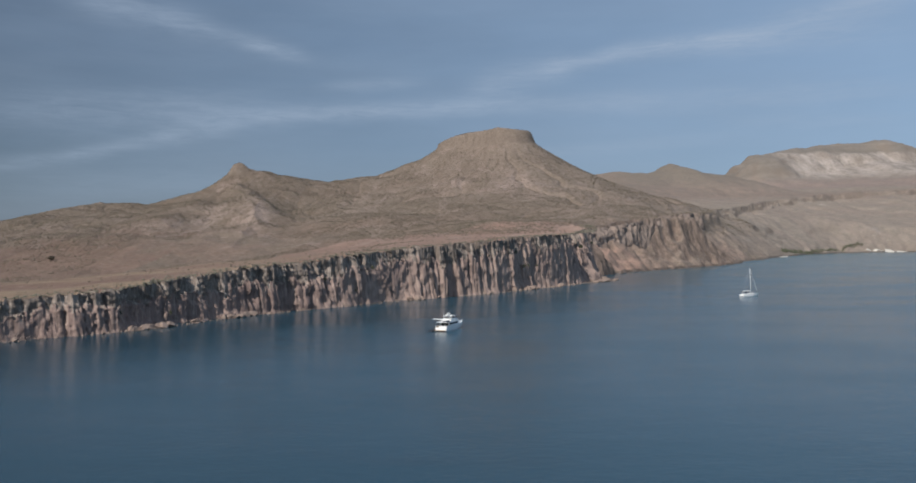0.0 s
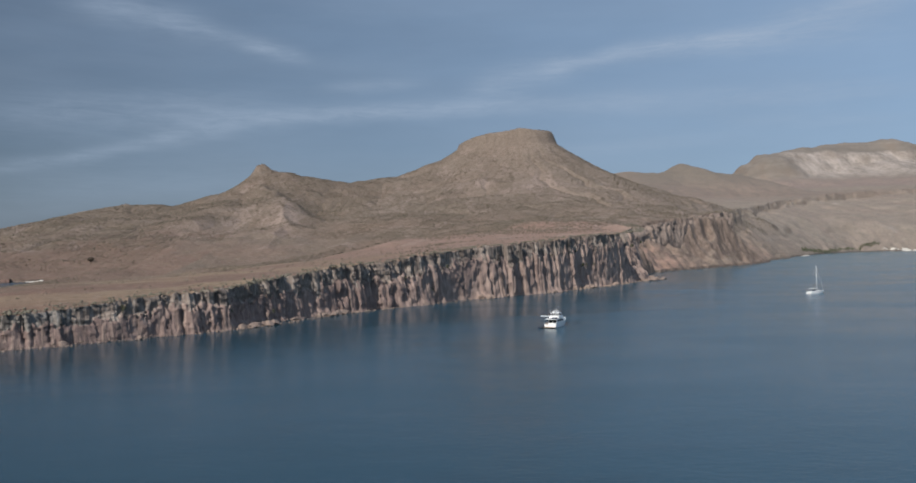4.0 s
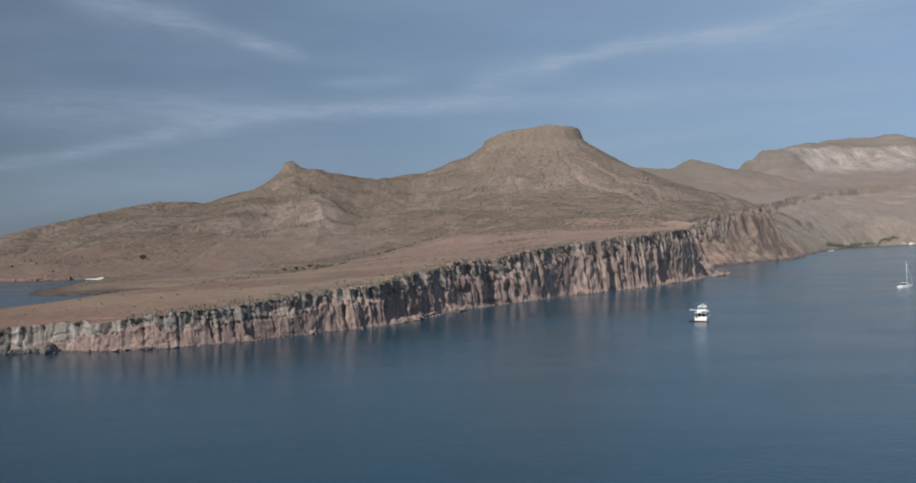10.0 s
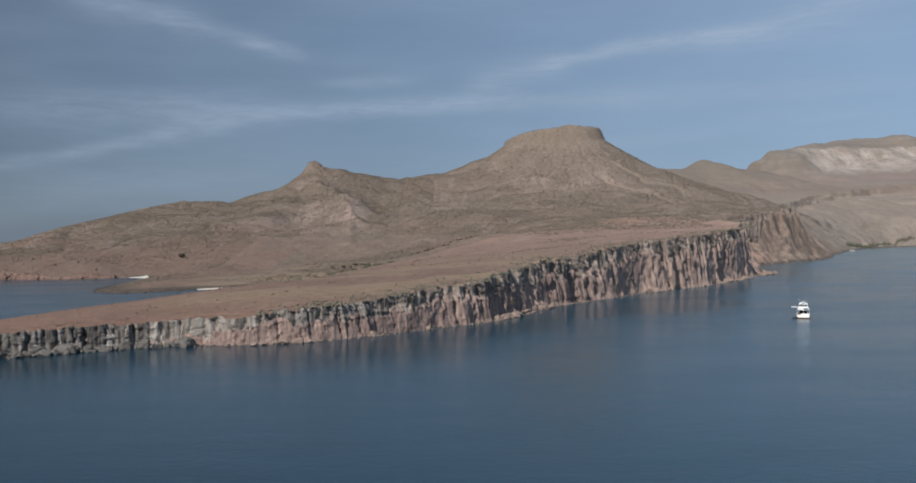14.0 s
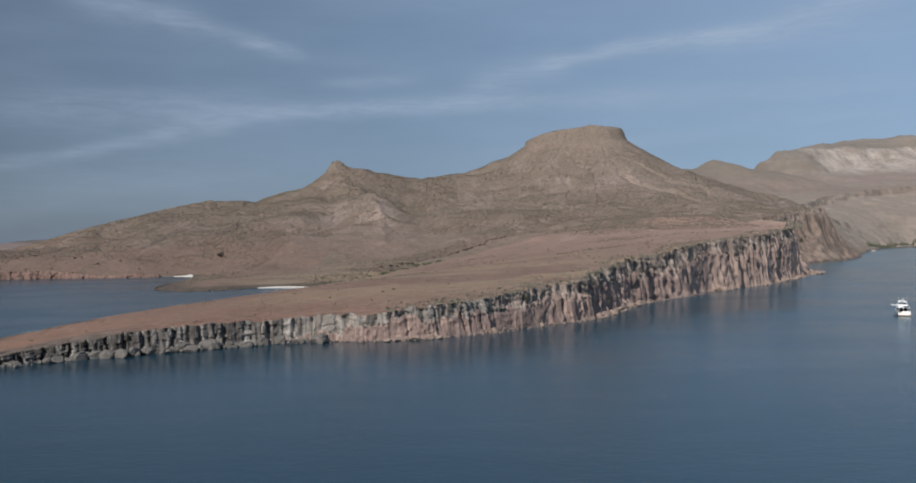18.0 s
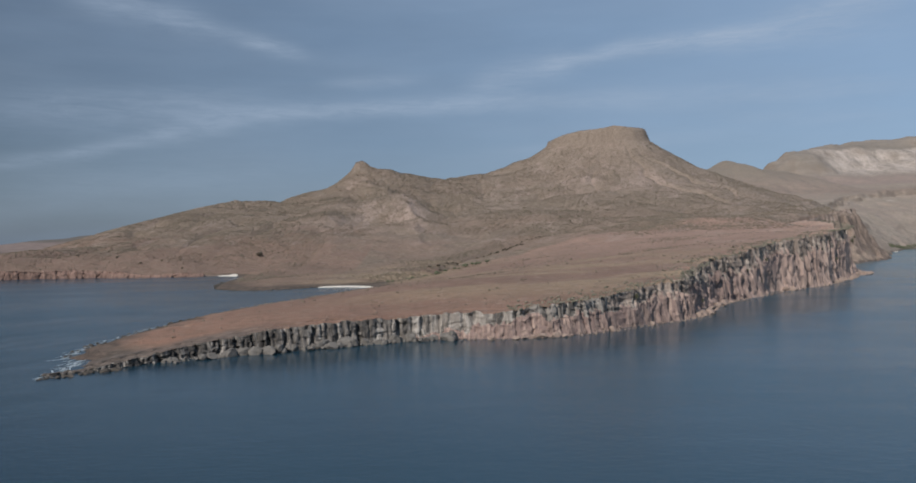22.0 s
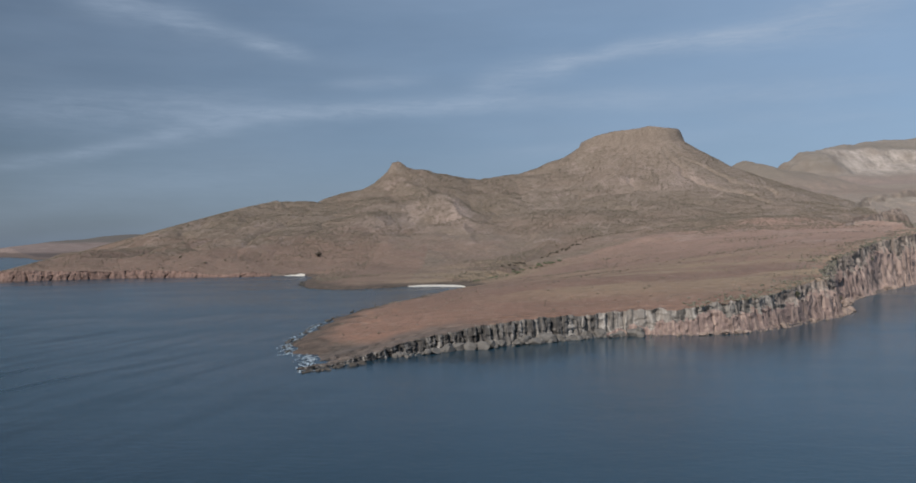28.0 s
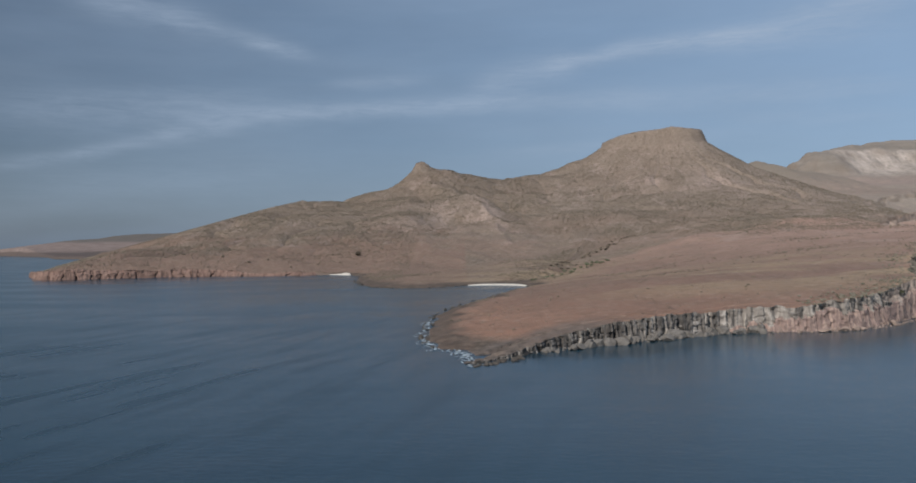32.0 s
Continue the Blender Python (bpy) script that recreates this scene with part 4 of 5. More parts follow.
def motor_yacht():
    root = new("motor_yacht")
    B = bmesh.new
    part("hull", hull(B(), 19.5, 5.2, 1.55, 2.75, 0.9, 2.6), GELCOAT, root, smooth=False)
    part("boot_stripe", box(B(), -2.3, 2.3, -9.83, -9.76, -0.15, 0.12), ANTIFOUL, root, "dark blue boot stripe")
    sp = part("swim_platform", box(B(), -2.35, 2.35, -11.3, -9.7, 0.28, 0.45, 0.06), TEAK, root)
    for x in (-1.2, 1.2):
        part("bracket", box(B(), x - 0.08, x + 0.08, -10.9, -9.72, -0.05, 0.285, 0.02), STEEL, sp)
    part("transom_door", box(B(), -1.9, -1.1, -9.87, -9.765, 0.50, 1.45, 0.03), GELCOAT, root)
    part("side_deck", box(B(), -2.28, 2.28, -9.6, 3.2, 1.60, 1.70, 0.03), TEAK, root)
    for sx in (-1, 1):
        part("bulwark", box(B(), sx * 2.34 - 0.06, sx * 2.34 + 0.06, -9.7, 0.5, 1.55, 2.25, 0.04), GELCOAT, root)
    part("aft_bulwark", box(B(), -1.0, 2.3, -9.72, -9.58, 1.55, 2.2, 0.04), GELCOAT, root)
    cab = part("saloon", box(B(), -1.95, 1.95, -6.2, 3.4, 1.70, 3.55, 0.12, (0.94, 0.93), -0.25), GELCOAT, root)
    for sx in (-1, 1):
        for y0, y1 in ((-5.6, -4.0), (-3.8, -2.2), (-2.0, -0.4), (-0.2, 1.9)):
            part("side_window", box(B(), sx * 1.91 - 0.06, sx * 1.91 + 0.06, y0, y1, 2.45, 3.15, 0.03), GLASS_DARK, cab, "dark tinted saloon window")
    for x0, x1 in ((-1.5, -0.1), (0.1, 1.5)):
        part("aft_door", box(B(), x0, x1, -6.26, -6.12, 1.80, 3.30, 0.02), GLASS_DARK, cab, "tinted sliding saloon door")
    wind = B()
    box(wind, -1.65, 1.65, 3.05, 3.35, 2.55, 3.3, 0.03, (0.9, 1), -0.25)
    part("windscreen", wind, GLASS_DARK, cab, "raked dark windscreen")
    part("foredeck_trunk", box(B(), -1.35, 1.35, 3.3, 7.0, 2.0, 2.75, 0.15, (0.8, 0.85), -0.3), GELCOAT, root)
    deck = part("boat_deck", box(B(), -2.4, 2.4, -9.1, 2.2, 3.56, 3.74, 0.06), GELCOAT, root)
    for sx in (-1, 1):
        for y in (-8.9, -6.5):
            part("deck_post", rod(B(), (sx * 2.2, y, 1.6), (sx * 2.2, y, 3.58), 0.06), STEEL, deck)
    fly = part("flybridge", box(B(), -2.05, 2.05, -4.6, 1.9, 3.74, 4.75, 0.12, (0.92, 0.92), -0.2), GELCOAT, root)
    part("flybridge_screen", box(B(), -1.6, 1.6, 1.15, 1.3, 4.65, 5.1, 0.02, (0.9, 1), -0.2), GLASS_DARK, fly, "tinted wind screen")
    part("helm_seat", box(B(), -0.7, 0.7, -1.4, -0.7, 4.7, 5.35, 0.1), GELCOAT, fly)
    for sx in (-1, 1):
        for y in (-3.6, 0.2):
            part("hardtop_post", rod(B(), (sx * 1.7, y, 4.6), (sx * 1.45, y - 0.3, 5.78), 0.07), GELCOAT, fly)
    hard = part("hardtop", box(B(), -1.75, 1.75, -4.2, 0.7, 5.75, 5.93, 0.07), GELCOAT, root)
    arch = B()
    rod(arch, (-0.9, -2.4, 5.9), (-0.35, -2.6, 6.6), 0.1)
    rod(arch, (0.9, -2.4, 5.9), (0.35, -2.6, 6.6), 0.1)
    box(arch, -0.6, 0.6, -2.9, -2.3, 6.55, 6.68, 0.04)
    part("radar_arch", arch, GELCOAT, hard)
    for x, r in ((-1.05, 0.34), (1.05, 0.28)):
        dome = B()
        bmesh.ops.create_uvsphere(dome, u_segments=14, v_segments=8, radius=r, matrix=pose(x, -2.0, 5.93 + r * 0.8))
        part("satellite_dome", dome, GELCOAT, hard, smooth=True)
    part("radar_scanner", box(B(), -0.75, 0.75, -2.72, -2.52, 6.78, 6.92, 0.05), GELCOAT, hard)
    part("mast", rod(B(), (0, -2.6, 6.6), (0, -2.6, 7.4), 0.05), GELCOAT, hard)
    for x, y, h in ((-1.6, -3.9, 8.6), (1.6, -3.9, 9.0), (0.55, -2.6, 8.1)):
        part("whip_antenna", rod(B(), (x, y, 5.9), (x, y - 0.15, h), 0.035, 0.015), GELCOAT, hard)
    # the boat deck's crane, swung out to port
    crane = part("deck_crane", rod(B(), (-1.2, -6.9, 3.7), (-1.2, -6.9, 4.75), 0.16, 0.13), GELCOAT, root)
    part("crane_arm", box(B(), -4.75, -0.7, -7.05, -6.75, 4.62, 4.95, 0.06), GELCOAT, crane)
    part("crane_hook", rod(B(), (-4.6, -6.9, 4.1), (-4.6, -6.9, 4.65), 0.03), STEEL, crane)
    part("deck_cradle", box(B(), 0.1, 1.9, -8.6, -5.0, 3.74, 4.15, 0.12), NAVY, root, "covered gear on the boat deck")
    # rails
    for sx in (-1, 1):
        rail = B()
        prev = None
        for i in range(9):
            u = i / 8
            y = 1.0 + 9.1 * u
            half = 2.3 * (1 - max(0.0, (u * 0.47 + 0.53 - 0.35) / 0.65) ** 2.6) + 0.06
            base = 1.55 + 1.2 * ((y + 9.75) / 19.5) ** 1.8
            p = (sx * half, y, base + 0.75)
            rod(rail, (p[0], y, base - 0.05), p, 0.022, n=5)
            if prev:
                rod(rail, prev, p, 0.022, n=5)
            prev = p
        part("bow_rail", rail, STEEL, root)
    arail = B()
    for a, b in (((-2.3, -9.0, 4.5), (2.3, -9.0, 4.5)), ((-2.3, -9.0, 4.5), (-2.3, -4.6, 4.5)), ((2.3, -9.0, 4.5), (2.3, -4.6, 4.5)), ((-2.3, -9.0, 4.12), (2.3, -9.0, 4.12))):
        rod(arail, a, b, 0.022, n=5)
    for x in (-2.3, -1.15, 0, 1.15, 2.3):
        rod(arail, (x, -9.0, 3.7), (x, -9.0, 4.5), 0.022, n=5)
    part("boat_deck_rail", arail, STEEL, root)
    root.matrix_world = pose(-2.3, 266.0, 0, 0, 0, -23) @ Matrix.Diagonal((0.80, 0.84, 0.74, 1.0))
    return tagged(root, "white motor yacht at anchor with a flybridge", "yacht")


def dinghy():
    root = new("inflatable_dinghy")
    B = bmesh.new
    tube = B()
    pts = [(-0.75, -1.7), (-0.75, 0.6), (-0.5, 1.4), (0, 1.75), (0.5, 1.4), (0.75, 0.6), (0.75, -1.7)]
    for (x0, y0), (x1, y1) in zip(pts[:-1], pts[1:]):
        rod(tube, (x0, y0, 0.25 + 0.12 * max(0, y0)), (x1, y1, 0.25 + 0.12 * max(0, y1)), 0.23, n=10)
    part("tube", tube, RUBBER, root)
    part("floor", box(B(), -0.6, 0.6, -1.5, 1.0, 0.05, 0.15), NAVY, root)
    part("transom", box(B(), -0.6, 0.6, -1.6, -1.5, 0.05, 0.6, 0.02), NAVY, root)
    part("bench", box(B(), -0.6, 0.6, -0.3, 0.05, 0.35, 0.42, 0.02), TEAK, root)
    motor = part("outboard_motor", box(B(), -0.17, 0.17, -2.05, -1.6, 0.55, 1.05, 0.06), RUBBER, root)
    part("leg", box(B(), -0.06, 0.06, -1.9, -1.7, -0.4, 0.56), STEEL, motor)
    c, s = math.cos(radians(-25)), math.sin(radians(-25))
    x, y = -2.1, -9.6
    root.matrix_world = pose(-2.3 + c * x - s * y, 266.5 + s * x + c * y, 0, 0, 0, -35) @ Matrix.Scale(0.72, 4)
    return tagged(root, "dark inflatable dinghy tied beside the yacht's stern", "dinghy")


def sailing_yacht():
    root = new("sailing_yacht")
    B = bmesh.new
    part("hull", hull(B(), 12.2, 3.7, 1.05, 1.45, 0.6, 2.0, 0.07), GELCOAT, root)
    part("boot_stripe", box(B(), -1.45, 1.45, -6.13, -6.09, -0.12, 0.10), ANTIFOUL, root, "dark blue boot stripe")
    part("cockpit_coaming", box(B(), -1.3, 1.3, -5.2, -2.0, 1.05, 1.45, 0.08, (0.9, 0.97)), GELCOAT, root)
    cab = part("cabin_trunk", box(B(), -1.2, 1.2, -2.0, 3.2, 1.10, 1.72, 0.12, (0.8, 0.92)), GELCOAT, root)
    for sx in (-1, 1):
        for y in (-1.3, 0.2, 1.6):
            part("port_light", box(B(), sx * 1.08 - 0.06, sx * 1.08 + 0.06, y, y + 0.9, 1.32, 1.52, 0.02), GLASS_DARK, cab, "dark cabin port light")
    part("spray_hood", box(B(), -1.15, 1.15, -2.6, -1.2, 1.6, 2.25, 0.15, (0.85, 0.6), 0.2), NAVY, root, "navy canvas spray hood")
    bim = part("bimini", box(B(), -1.25, 1.25, -4.9, -3.0, 2.95, 3.05, 0.04), CANVAS, root)
    for sx in (-1, 1):
        for y in (-4.8, -3.1):
            part("bimini_pole", rod(B(), (sx * 1.2, y, 1.3), (sx * 1.2, y, 2.97), 0.025, n=6), STEEL, bim)
    mast = part("mast", rod(B(), (0, 1.1, 1.5), (0, 0.95, 16.2), 0.13, 0.09, 10), GELCOAT, root, smooth=True)
    for z, w in ((6.2, 1.25), (10.8, 0.95)):
        part("spreader", rod(B(), (-w, 0.9, z), (w, 0.9, z), 0.035, n=6), GELCOAT, mast)
    part("masthead_vane", rod(B(), (0, 0.95, 16.2), (0, 0.95, 16.9), 0.025, 0.012, 5), STEEL, mast)
    boom = part("boom", rod(B(), (0, 0.95, 2.75), (0, -3.9, 2.9), 0.09, n=8), GELCOAT, root)
    part("furled_sail", rod(B(), (0, 0.7, 2.98), (0, -3.7, 3.12), 0.22, 0.13, 10), CANVAS, boom, "canvas mainsail furled on the boom")
    part("furled_jib", rod(B(), (0, 6.35, 1.7), (0, 1.25, 15.4), 0.055, 0.03, 8), CANVAS, root, "jib rolled round the forestay")
    for a, b in (((-1.7, 0.9, 1.1), (0, 0.95, 16.0)), ((1.7, 0.9, 1.1), (0, 0.95, 16.0)), ((0, -6.0, 1.2), (0, 0.95, 16.1))):
        part("stay", rod(B(), a, b, 0.011, n=5), STEEL, root)
    gantry = B()
    for x in (-1.1, 1.1):
        rod(gantry, (x, -5.9, 1.05), (x, -6.05, 3.0), 0.035, n=6)
    rod(gantry, (-1.1, -6.05, 3.0), (1.1, -6.05, 3.0), 0.035, n=6)
    gan = part("stern_arch", gantry, STEEL, root)
    part("solar_panel", box(B(), -1.1, 1.1, -6.5, -5.6, 3.02, 3.07), GLASS_DARK, gan, "dark solar panel")
    for sx in (-1, 1):
        rail = B()
        prev = None
        for i in range(9):
            u = i / 8
            y = -5.6 + 11.4 * u
            v = (y + 6.1) / 12.2
            half = 1.75 * (1 - max(0.0, (v - 0.35) / 0.65) ** 2.0) + 0.05
            z = 1.05 + 0.4 * v**1.8
            p = (sx * half, y, z + 0.62)
            rod(rail, (p[0], y, z - 0.05), p, 0.018, n=5)
            if prev:
                rod(rail, prev, p, 0.012, n=5)
            prev = p
        part("guard_rail", rail, STEEL, root)
    root.matrix_world = pose(143.2, 408.0, 0, 0, -1.5, -60) @ Matrix.Diagonal((0.82, 0.90, 0.84, 1.0))
    return tagged(root, "white sailing yacht at anchor with bare mast", "sailboat")


motor_yacht()
dinghy()
sailing_yacht()


# ---- beaches, rocks and surf ----
def sand_material():
    k = Mat("pale_sand", 0.95, 0, 0.1)
    k.color(k.mix(k.ramp(k.noise(0.4, 5), 0.3, 0.7), (0.46, 0.42, 0.36), (0.58, 0.54, 0.48)))
    k.bump(k.noise(3.0, 4), 0.05, 0.5)
    return k.m


def rock_material(name, dark, lit):
    k = Mat(name, 0.9, 0, 0.25)
    oi = k.n("ObjectInfo").outputs["Random"]
    c = k.mix(k.ramp(k.noise(0.8, 6, 0.65), 0.32, 0.68), dark, lit)
    c = k.mix(k.math("MULTIPLY", oi, 0.55), c, tuple(0.5 * (a + b) * 1.25 for a, b in zip(dark, lit)))
    k.color(c)
    k.bump(k.noise(2.5, 6, 0.65), 0.15, 0.8)
    return k.m


def foam_material():
    k = Mat("sea_foam", 0.6, 0, 0.3)
    c = k.ramp(k.noise(0.9, 6, 0.7, vec=k.pos(1, 1, 1), dist=0.8), 0.35, 0.6)
    k.color(k.mix(c, (0.12, 0.17, 0.20), (0.46, 0.51, 0.54)))
    return k.m


SAND = sand_material()
ROCK_GREY = rock_material("grey_boulder", (0.060, 0.054, 0.048), (0.180, 0.164, 0.146))
ROCK_TAN = rock_material("tan_boulder", (0.150, 0.110, 0.090), (0.300, 0.228, 0.186))
ROCK_DARK = rock_material("dark_shore_rock", (0.030, 0.027, 0.024), (0.095, 0.080, 0.066))
FOAM = foam_material()


def beach(line, width, label, lift=0.0):
    p, s = resample(line, 2.0)
    tan = np.gradient(p, axis=0)
    tan /= np.linalg.norm(tan, axis=1, keepdims=True)
    nrm = np.stack([-tan[:, 1], tan[:, 0]], -1)
    mid = p + 4 * nrm
    if inside(mid[:, 0], mid[:, 1]).mean() < 0.5:
        nrm = -nrm
    taper = np.sin(np.pi * np.clip(s / s[-1], 0.02, 0.98)) ** 0.5
    rows = []
    for i in range(9):
        u = i / 8
        q = p + nrm * ((-2.5 - 4 * lift + u * (width + 2.5)) * taper + 0.5 * vnoise(s / 4, 0 * s + i, 5))[:, None]
        z = np.maximum(ground_height(q[:, 0], q[:, 1]), -0.5 + 1.3 * u) + 0.20 + lift * u - 0.5 * (u > 0.99) - 0.5 * (1 - taper)
        rows.append(np.stack([q[:, 0], q[:, 1], z], -1))
    v = np.array(rows)
    return tagged(new("beach", mesh_np("beach", v.reshape(-1, 3), quads(9, len(s)), SAND, True)), label, "beach", kind="structure")


beach([(-381, 680), (-389, 692), (-402, 695)], 5, "small white sand beach in a cove")
beach([(-244, 478), (-252, 487), (-266, 492), (-281, 491)], 6, "white sand beach at the head of the bay")
beach([(822, 1674), (862, 1686), (920, 1692)], 4, "pale sand beach on the far shore", 0.3)
beach([(500, 1290), (525, 1330), (540, 1356)], 4, "pale sand spit on the far shore", 0.4)


def rock_mesh(name, seed, material, flat=0.7):
    bm = bmesh.new()
    bmesh.ops.create_icosphere(bm, subdivisions=2, radius=1)
    rnd = random.Random(seed)
    cuts = [(Vector((rnd.gauss(0, 1), rnd.gauss(0, 1), rnd.gauss(0, 0.8))).normalized(), rnd.uniform(0.5, 0.85)) for _ in range(8)]
    for v in bm.verts:
        for n, d in cuts:  # flat broken faces
            over = v.co.dot(n) - d
            if over > 0:
                v.co -= n * over
        v.co *= 1 + 0.10 * noise.noise(v.co * 2.3 + Vector((seed, 0, 0)))
        v.co.z *= flat
    me = bpy.data.meshes.new(name)
    bm.to_mesh(me)
    bm.free()
    me.materials.append(material)
    return me


def scatter_rocks():
    path, out, rim, s = CLIFF
    rnd = random.Random(7)
    grey = [rock_mesh("boulder", i, ROCK_GREY, 0.8) for i in range(6)]
    tan = [rock_mesh("boulder", 20 + i, ROCK_TAN, 0.75) for i in range(6)]
    dark = [rock_mesh("shore_rock", 40 + i, ROCK_DARK, 0.5) for i in range(6)]
    total = s[-1]

    def put(name, me, x, y, z, size, label, group):
        ob = new(name, me)
        ob.matrix_world = Matrix.LocRotScale((x, y, z), Euler((rnd.uniform(-0.3, 0.3), rnd.uniform(-0.3, 0.3), rnd.uniform(0, 6.3))), (size * rnd.uniform(0.8, 1.3), size * rnd.uniform(0.7, 1.1), size * rnd.uniform(0.7, 1.1)))
        tagged(ob, label, "rock", group)

    for i in range(110):  # large fallen blocks below the low grey cliff
        k = int(np.interp(rnd.random(), [0, 0.2, 0.85, 1], [total - 118, total - 88, total - 40, total - 26]) / 0.42)
        size = rnd.choice((0.5, 0.7, 1.0, 1.3, 1.7, 2.4)) * min(1.0, 0.35 + rim[k] / 9)
        d = rnd.uniform(-0.6, 3.6)
        put("boulder", rnd.choice(grey), path[k, 0] + out[k, 0] * d, path[k, 1] + out[k, 1] * d, size * 0.30, size, "grey fallen boulder at the cliff's foot in the water", "boulders below the grey cliff")
    heap = np.clip(0.45 + 1.1 * fbm(s / 15, 0 * s, 71, 3), 0.04, 1.3) ** 2  # thicker where rock has fallen
    heap = np.cumsum(heap * (s < total - 118))
    for i in range(230):  # pale rubble along the high cliff
        k = min(len(s) - 1, int(np.searchsorted(heap, rnd.random() * heap[-1])))
        size = rnd.choice((0.4, 0.5, 0.7, 0.9, 1.3, 1.9)) * (0.7 + rim[k] / 60)
        d = rnd.uniform(-1.2, 1.8)
        put("boulder", rnd.choice(tan), path[k, 0] + out[k, 0] * d, path[k, 1] + out[k, 1] * d, size * 0.3, size, "pale tan boulder on the rocky shore", "boulders below the high cliff")
    for i in range(26):  # the toe of the point
        u = rnd.random()
        size = rnd.uniform(0.8, 2.2)
        put("boulder", rnd.choice(tan), 92 + 20 * u + rnd.uniform(-3, 3), 560 + 30 * u + rnd.uniform(-4, 4), size * 0.3, size, "pale tan boulder on the point", "boulders on the point")
    tip, st = resample([(-272, 157), (-281, 149), (-286, 143)], 0.5)
    for i in range(30):
        u = rnd.random()
        x, y = -268 - 13 * u, 163 - 14 * u
        size = rnd.uniform(0.5, 1.3) * (1.1 - 0.6 * u)
        put("shore_rock", rnd.choice(dark), x + rnd.uniform(-1.5, 1.5), y + rnd.uniform(-1.5, 1.5), size * 0.12, size, "dark wet rock awash at the headland's tip", "rocks off the tip")
    west, sw = resample(BAY_SHORE[1:9], 1.0)
    for i in range(150):
        k = min(len(west) - 1, int(abs(rnd.gauss(0, 0.42)) * len(west)))
        size = rnd.uniform(0.45, 1.1) ** 2 * 0.8
        off = rnd.uniform(-2.0, 4.5)
        put("shore_rock", rnd.choice(dark), west[k, 0] + off, west[k, 1] + rnd.uniform(-1, 1), size * 0.1, size, "dark volcanic rock on the wave-washed shore", "rocks on the bay side")
    cape, sc = resample(BAY_SHORE[13:20], 1.0)
    for i in range(70):  # dark rocks round the low cape
        k = rnd.randrange(len(cape))
        size = rnd.uniform(0.4, 1.3)
        put("shore_rock", rnd.choice(dark), cape[k, 0] + rnd.uniform(-1.5, 1.5), cape[k, 1] + rnd.uniform(-0.5, 2.5), size * 0.12, size, "dark rock at the waterline of the low cape", "rocks round the cape")


scatter_rocks()


def rubble():
    """Small stones along the foot of the cliff and below the talus, too many to count."""
    path, out, rim, s = CLIFF
    rs = np.random.RandomState(11)
    base = rock_mesh("stone", 77, ROCK_TAN)
    co = np.zeros(len(base.vertices) * 3, np.float32)
    base.vertices.foreach_get("co", co)
    co = co.reshape(-1, 3)
    tri = np.array([p.vertices[:] for p in base.polygons])
    n = 900
    k = rs.randint(0, len(s) - 260, n)
    d = rs.uniform(-1.5, 1.8, n)
    size = rs.uniform(0.15, 0.5, n)
    x, y = path[k, 0] + out[k, 0] * d, path[k, 1] + out[k, 1] * d
    z = 0.12 + np.clip(-d, 0, 2) * 0.5
    a = rs.uniform(0, 6.3, n)
    c, sn = np.cos(a)[:, None], np.sin(a)[:, None]
    vx = (co[None, :, 0] * c - co[None, :, 1] * sn) * size[:, None] + x[:, None]
    vy = (co[None, :, 0] * sn + co[None, :, 1] * c) * size[:, None] + y[:, None]
    vz = co[None, :, 2] * size[:, None] + z[:, None]
    v = np.stack([vx, vy, vz], -1).reshape(-1, 3)
    f = (tri[None] + (np.arange(n) * len(co))[:, None, None]).reshape(-1, 3)
    tagged(new("rubble", mesh_np("rubble", v, f, ROCK_TAN)), "pale broken stones along the cliff's foot", "rubble", kind="stuff")


rubble()


def surf():
    rnd = random.Random(3)
    bm = bmesh.new()
    spots = []
    line, s = resample(BAY_SHORE[0:8], 1.0)
    for i in range(130):
        k = min(len(line) - 1, int(abs(rnd.gauss(0.12, 0.28)) * len(line)))
        spots.append((line[k, 0] - abs(rnd.gauss(0, 1.7)) + 0.6, line[k, 1] + rnd.uniform(-2, 2), rnd.uniform(0.07, 0.28), rnd.uniform(0.6, 2.8), rnd.gauss(1.3, 0.4)))
    for j, (x, y, w, l, a) in enumerate(spots):
        ring = []
        for i in range(16):
            t = i / 16 * 2 * math.pi
            r = 1 + 0.35 * noise.noise(Vector((math.cos(t) * 1.6, math.sin(t) * 1.6, j * 3.1)))
            px, py = math.cos(t) * l * r, math.sin(t) * w * r
            ring.append(bm.verts.new((x + px * math.cos(a) - py * math.sin(a), y + px * math.sin(a) + py * math.cos(a), 0.06 + 0.002 * (j % 9))))
        bm.faces.new(ring)
    ob = part("surf", bm, FOAM)
    tagged(ob, "white foam breaking on the dark rocks", "foam", kind="stuff")


surf()


# ---- plants ----
def leaf_material(name, a, b, c):
    k = Mat(name, 0.9, 0, 0.15)
    r = k.geo.outputs["Random Per Island"]
    k.color(k.mix(k.ramp(r, 0.3, 1.0), k.mix(k.ramp(r, 0.0, 0.5), a, b), c))
    return k.m


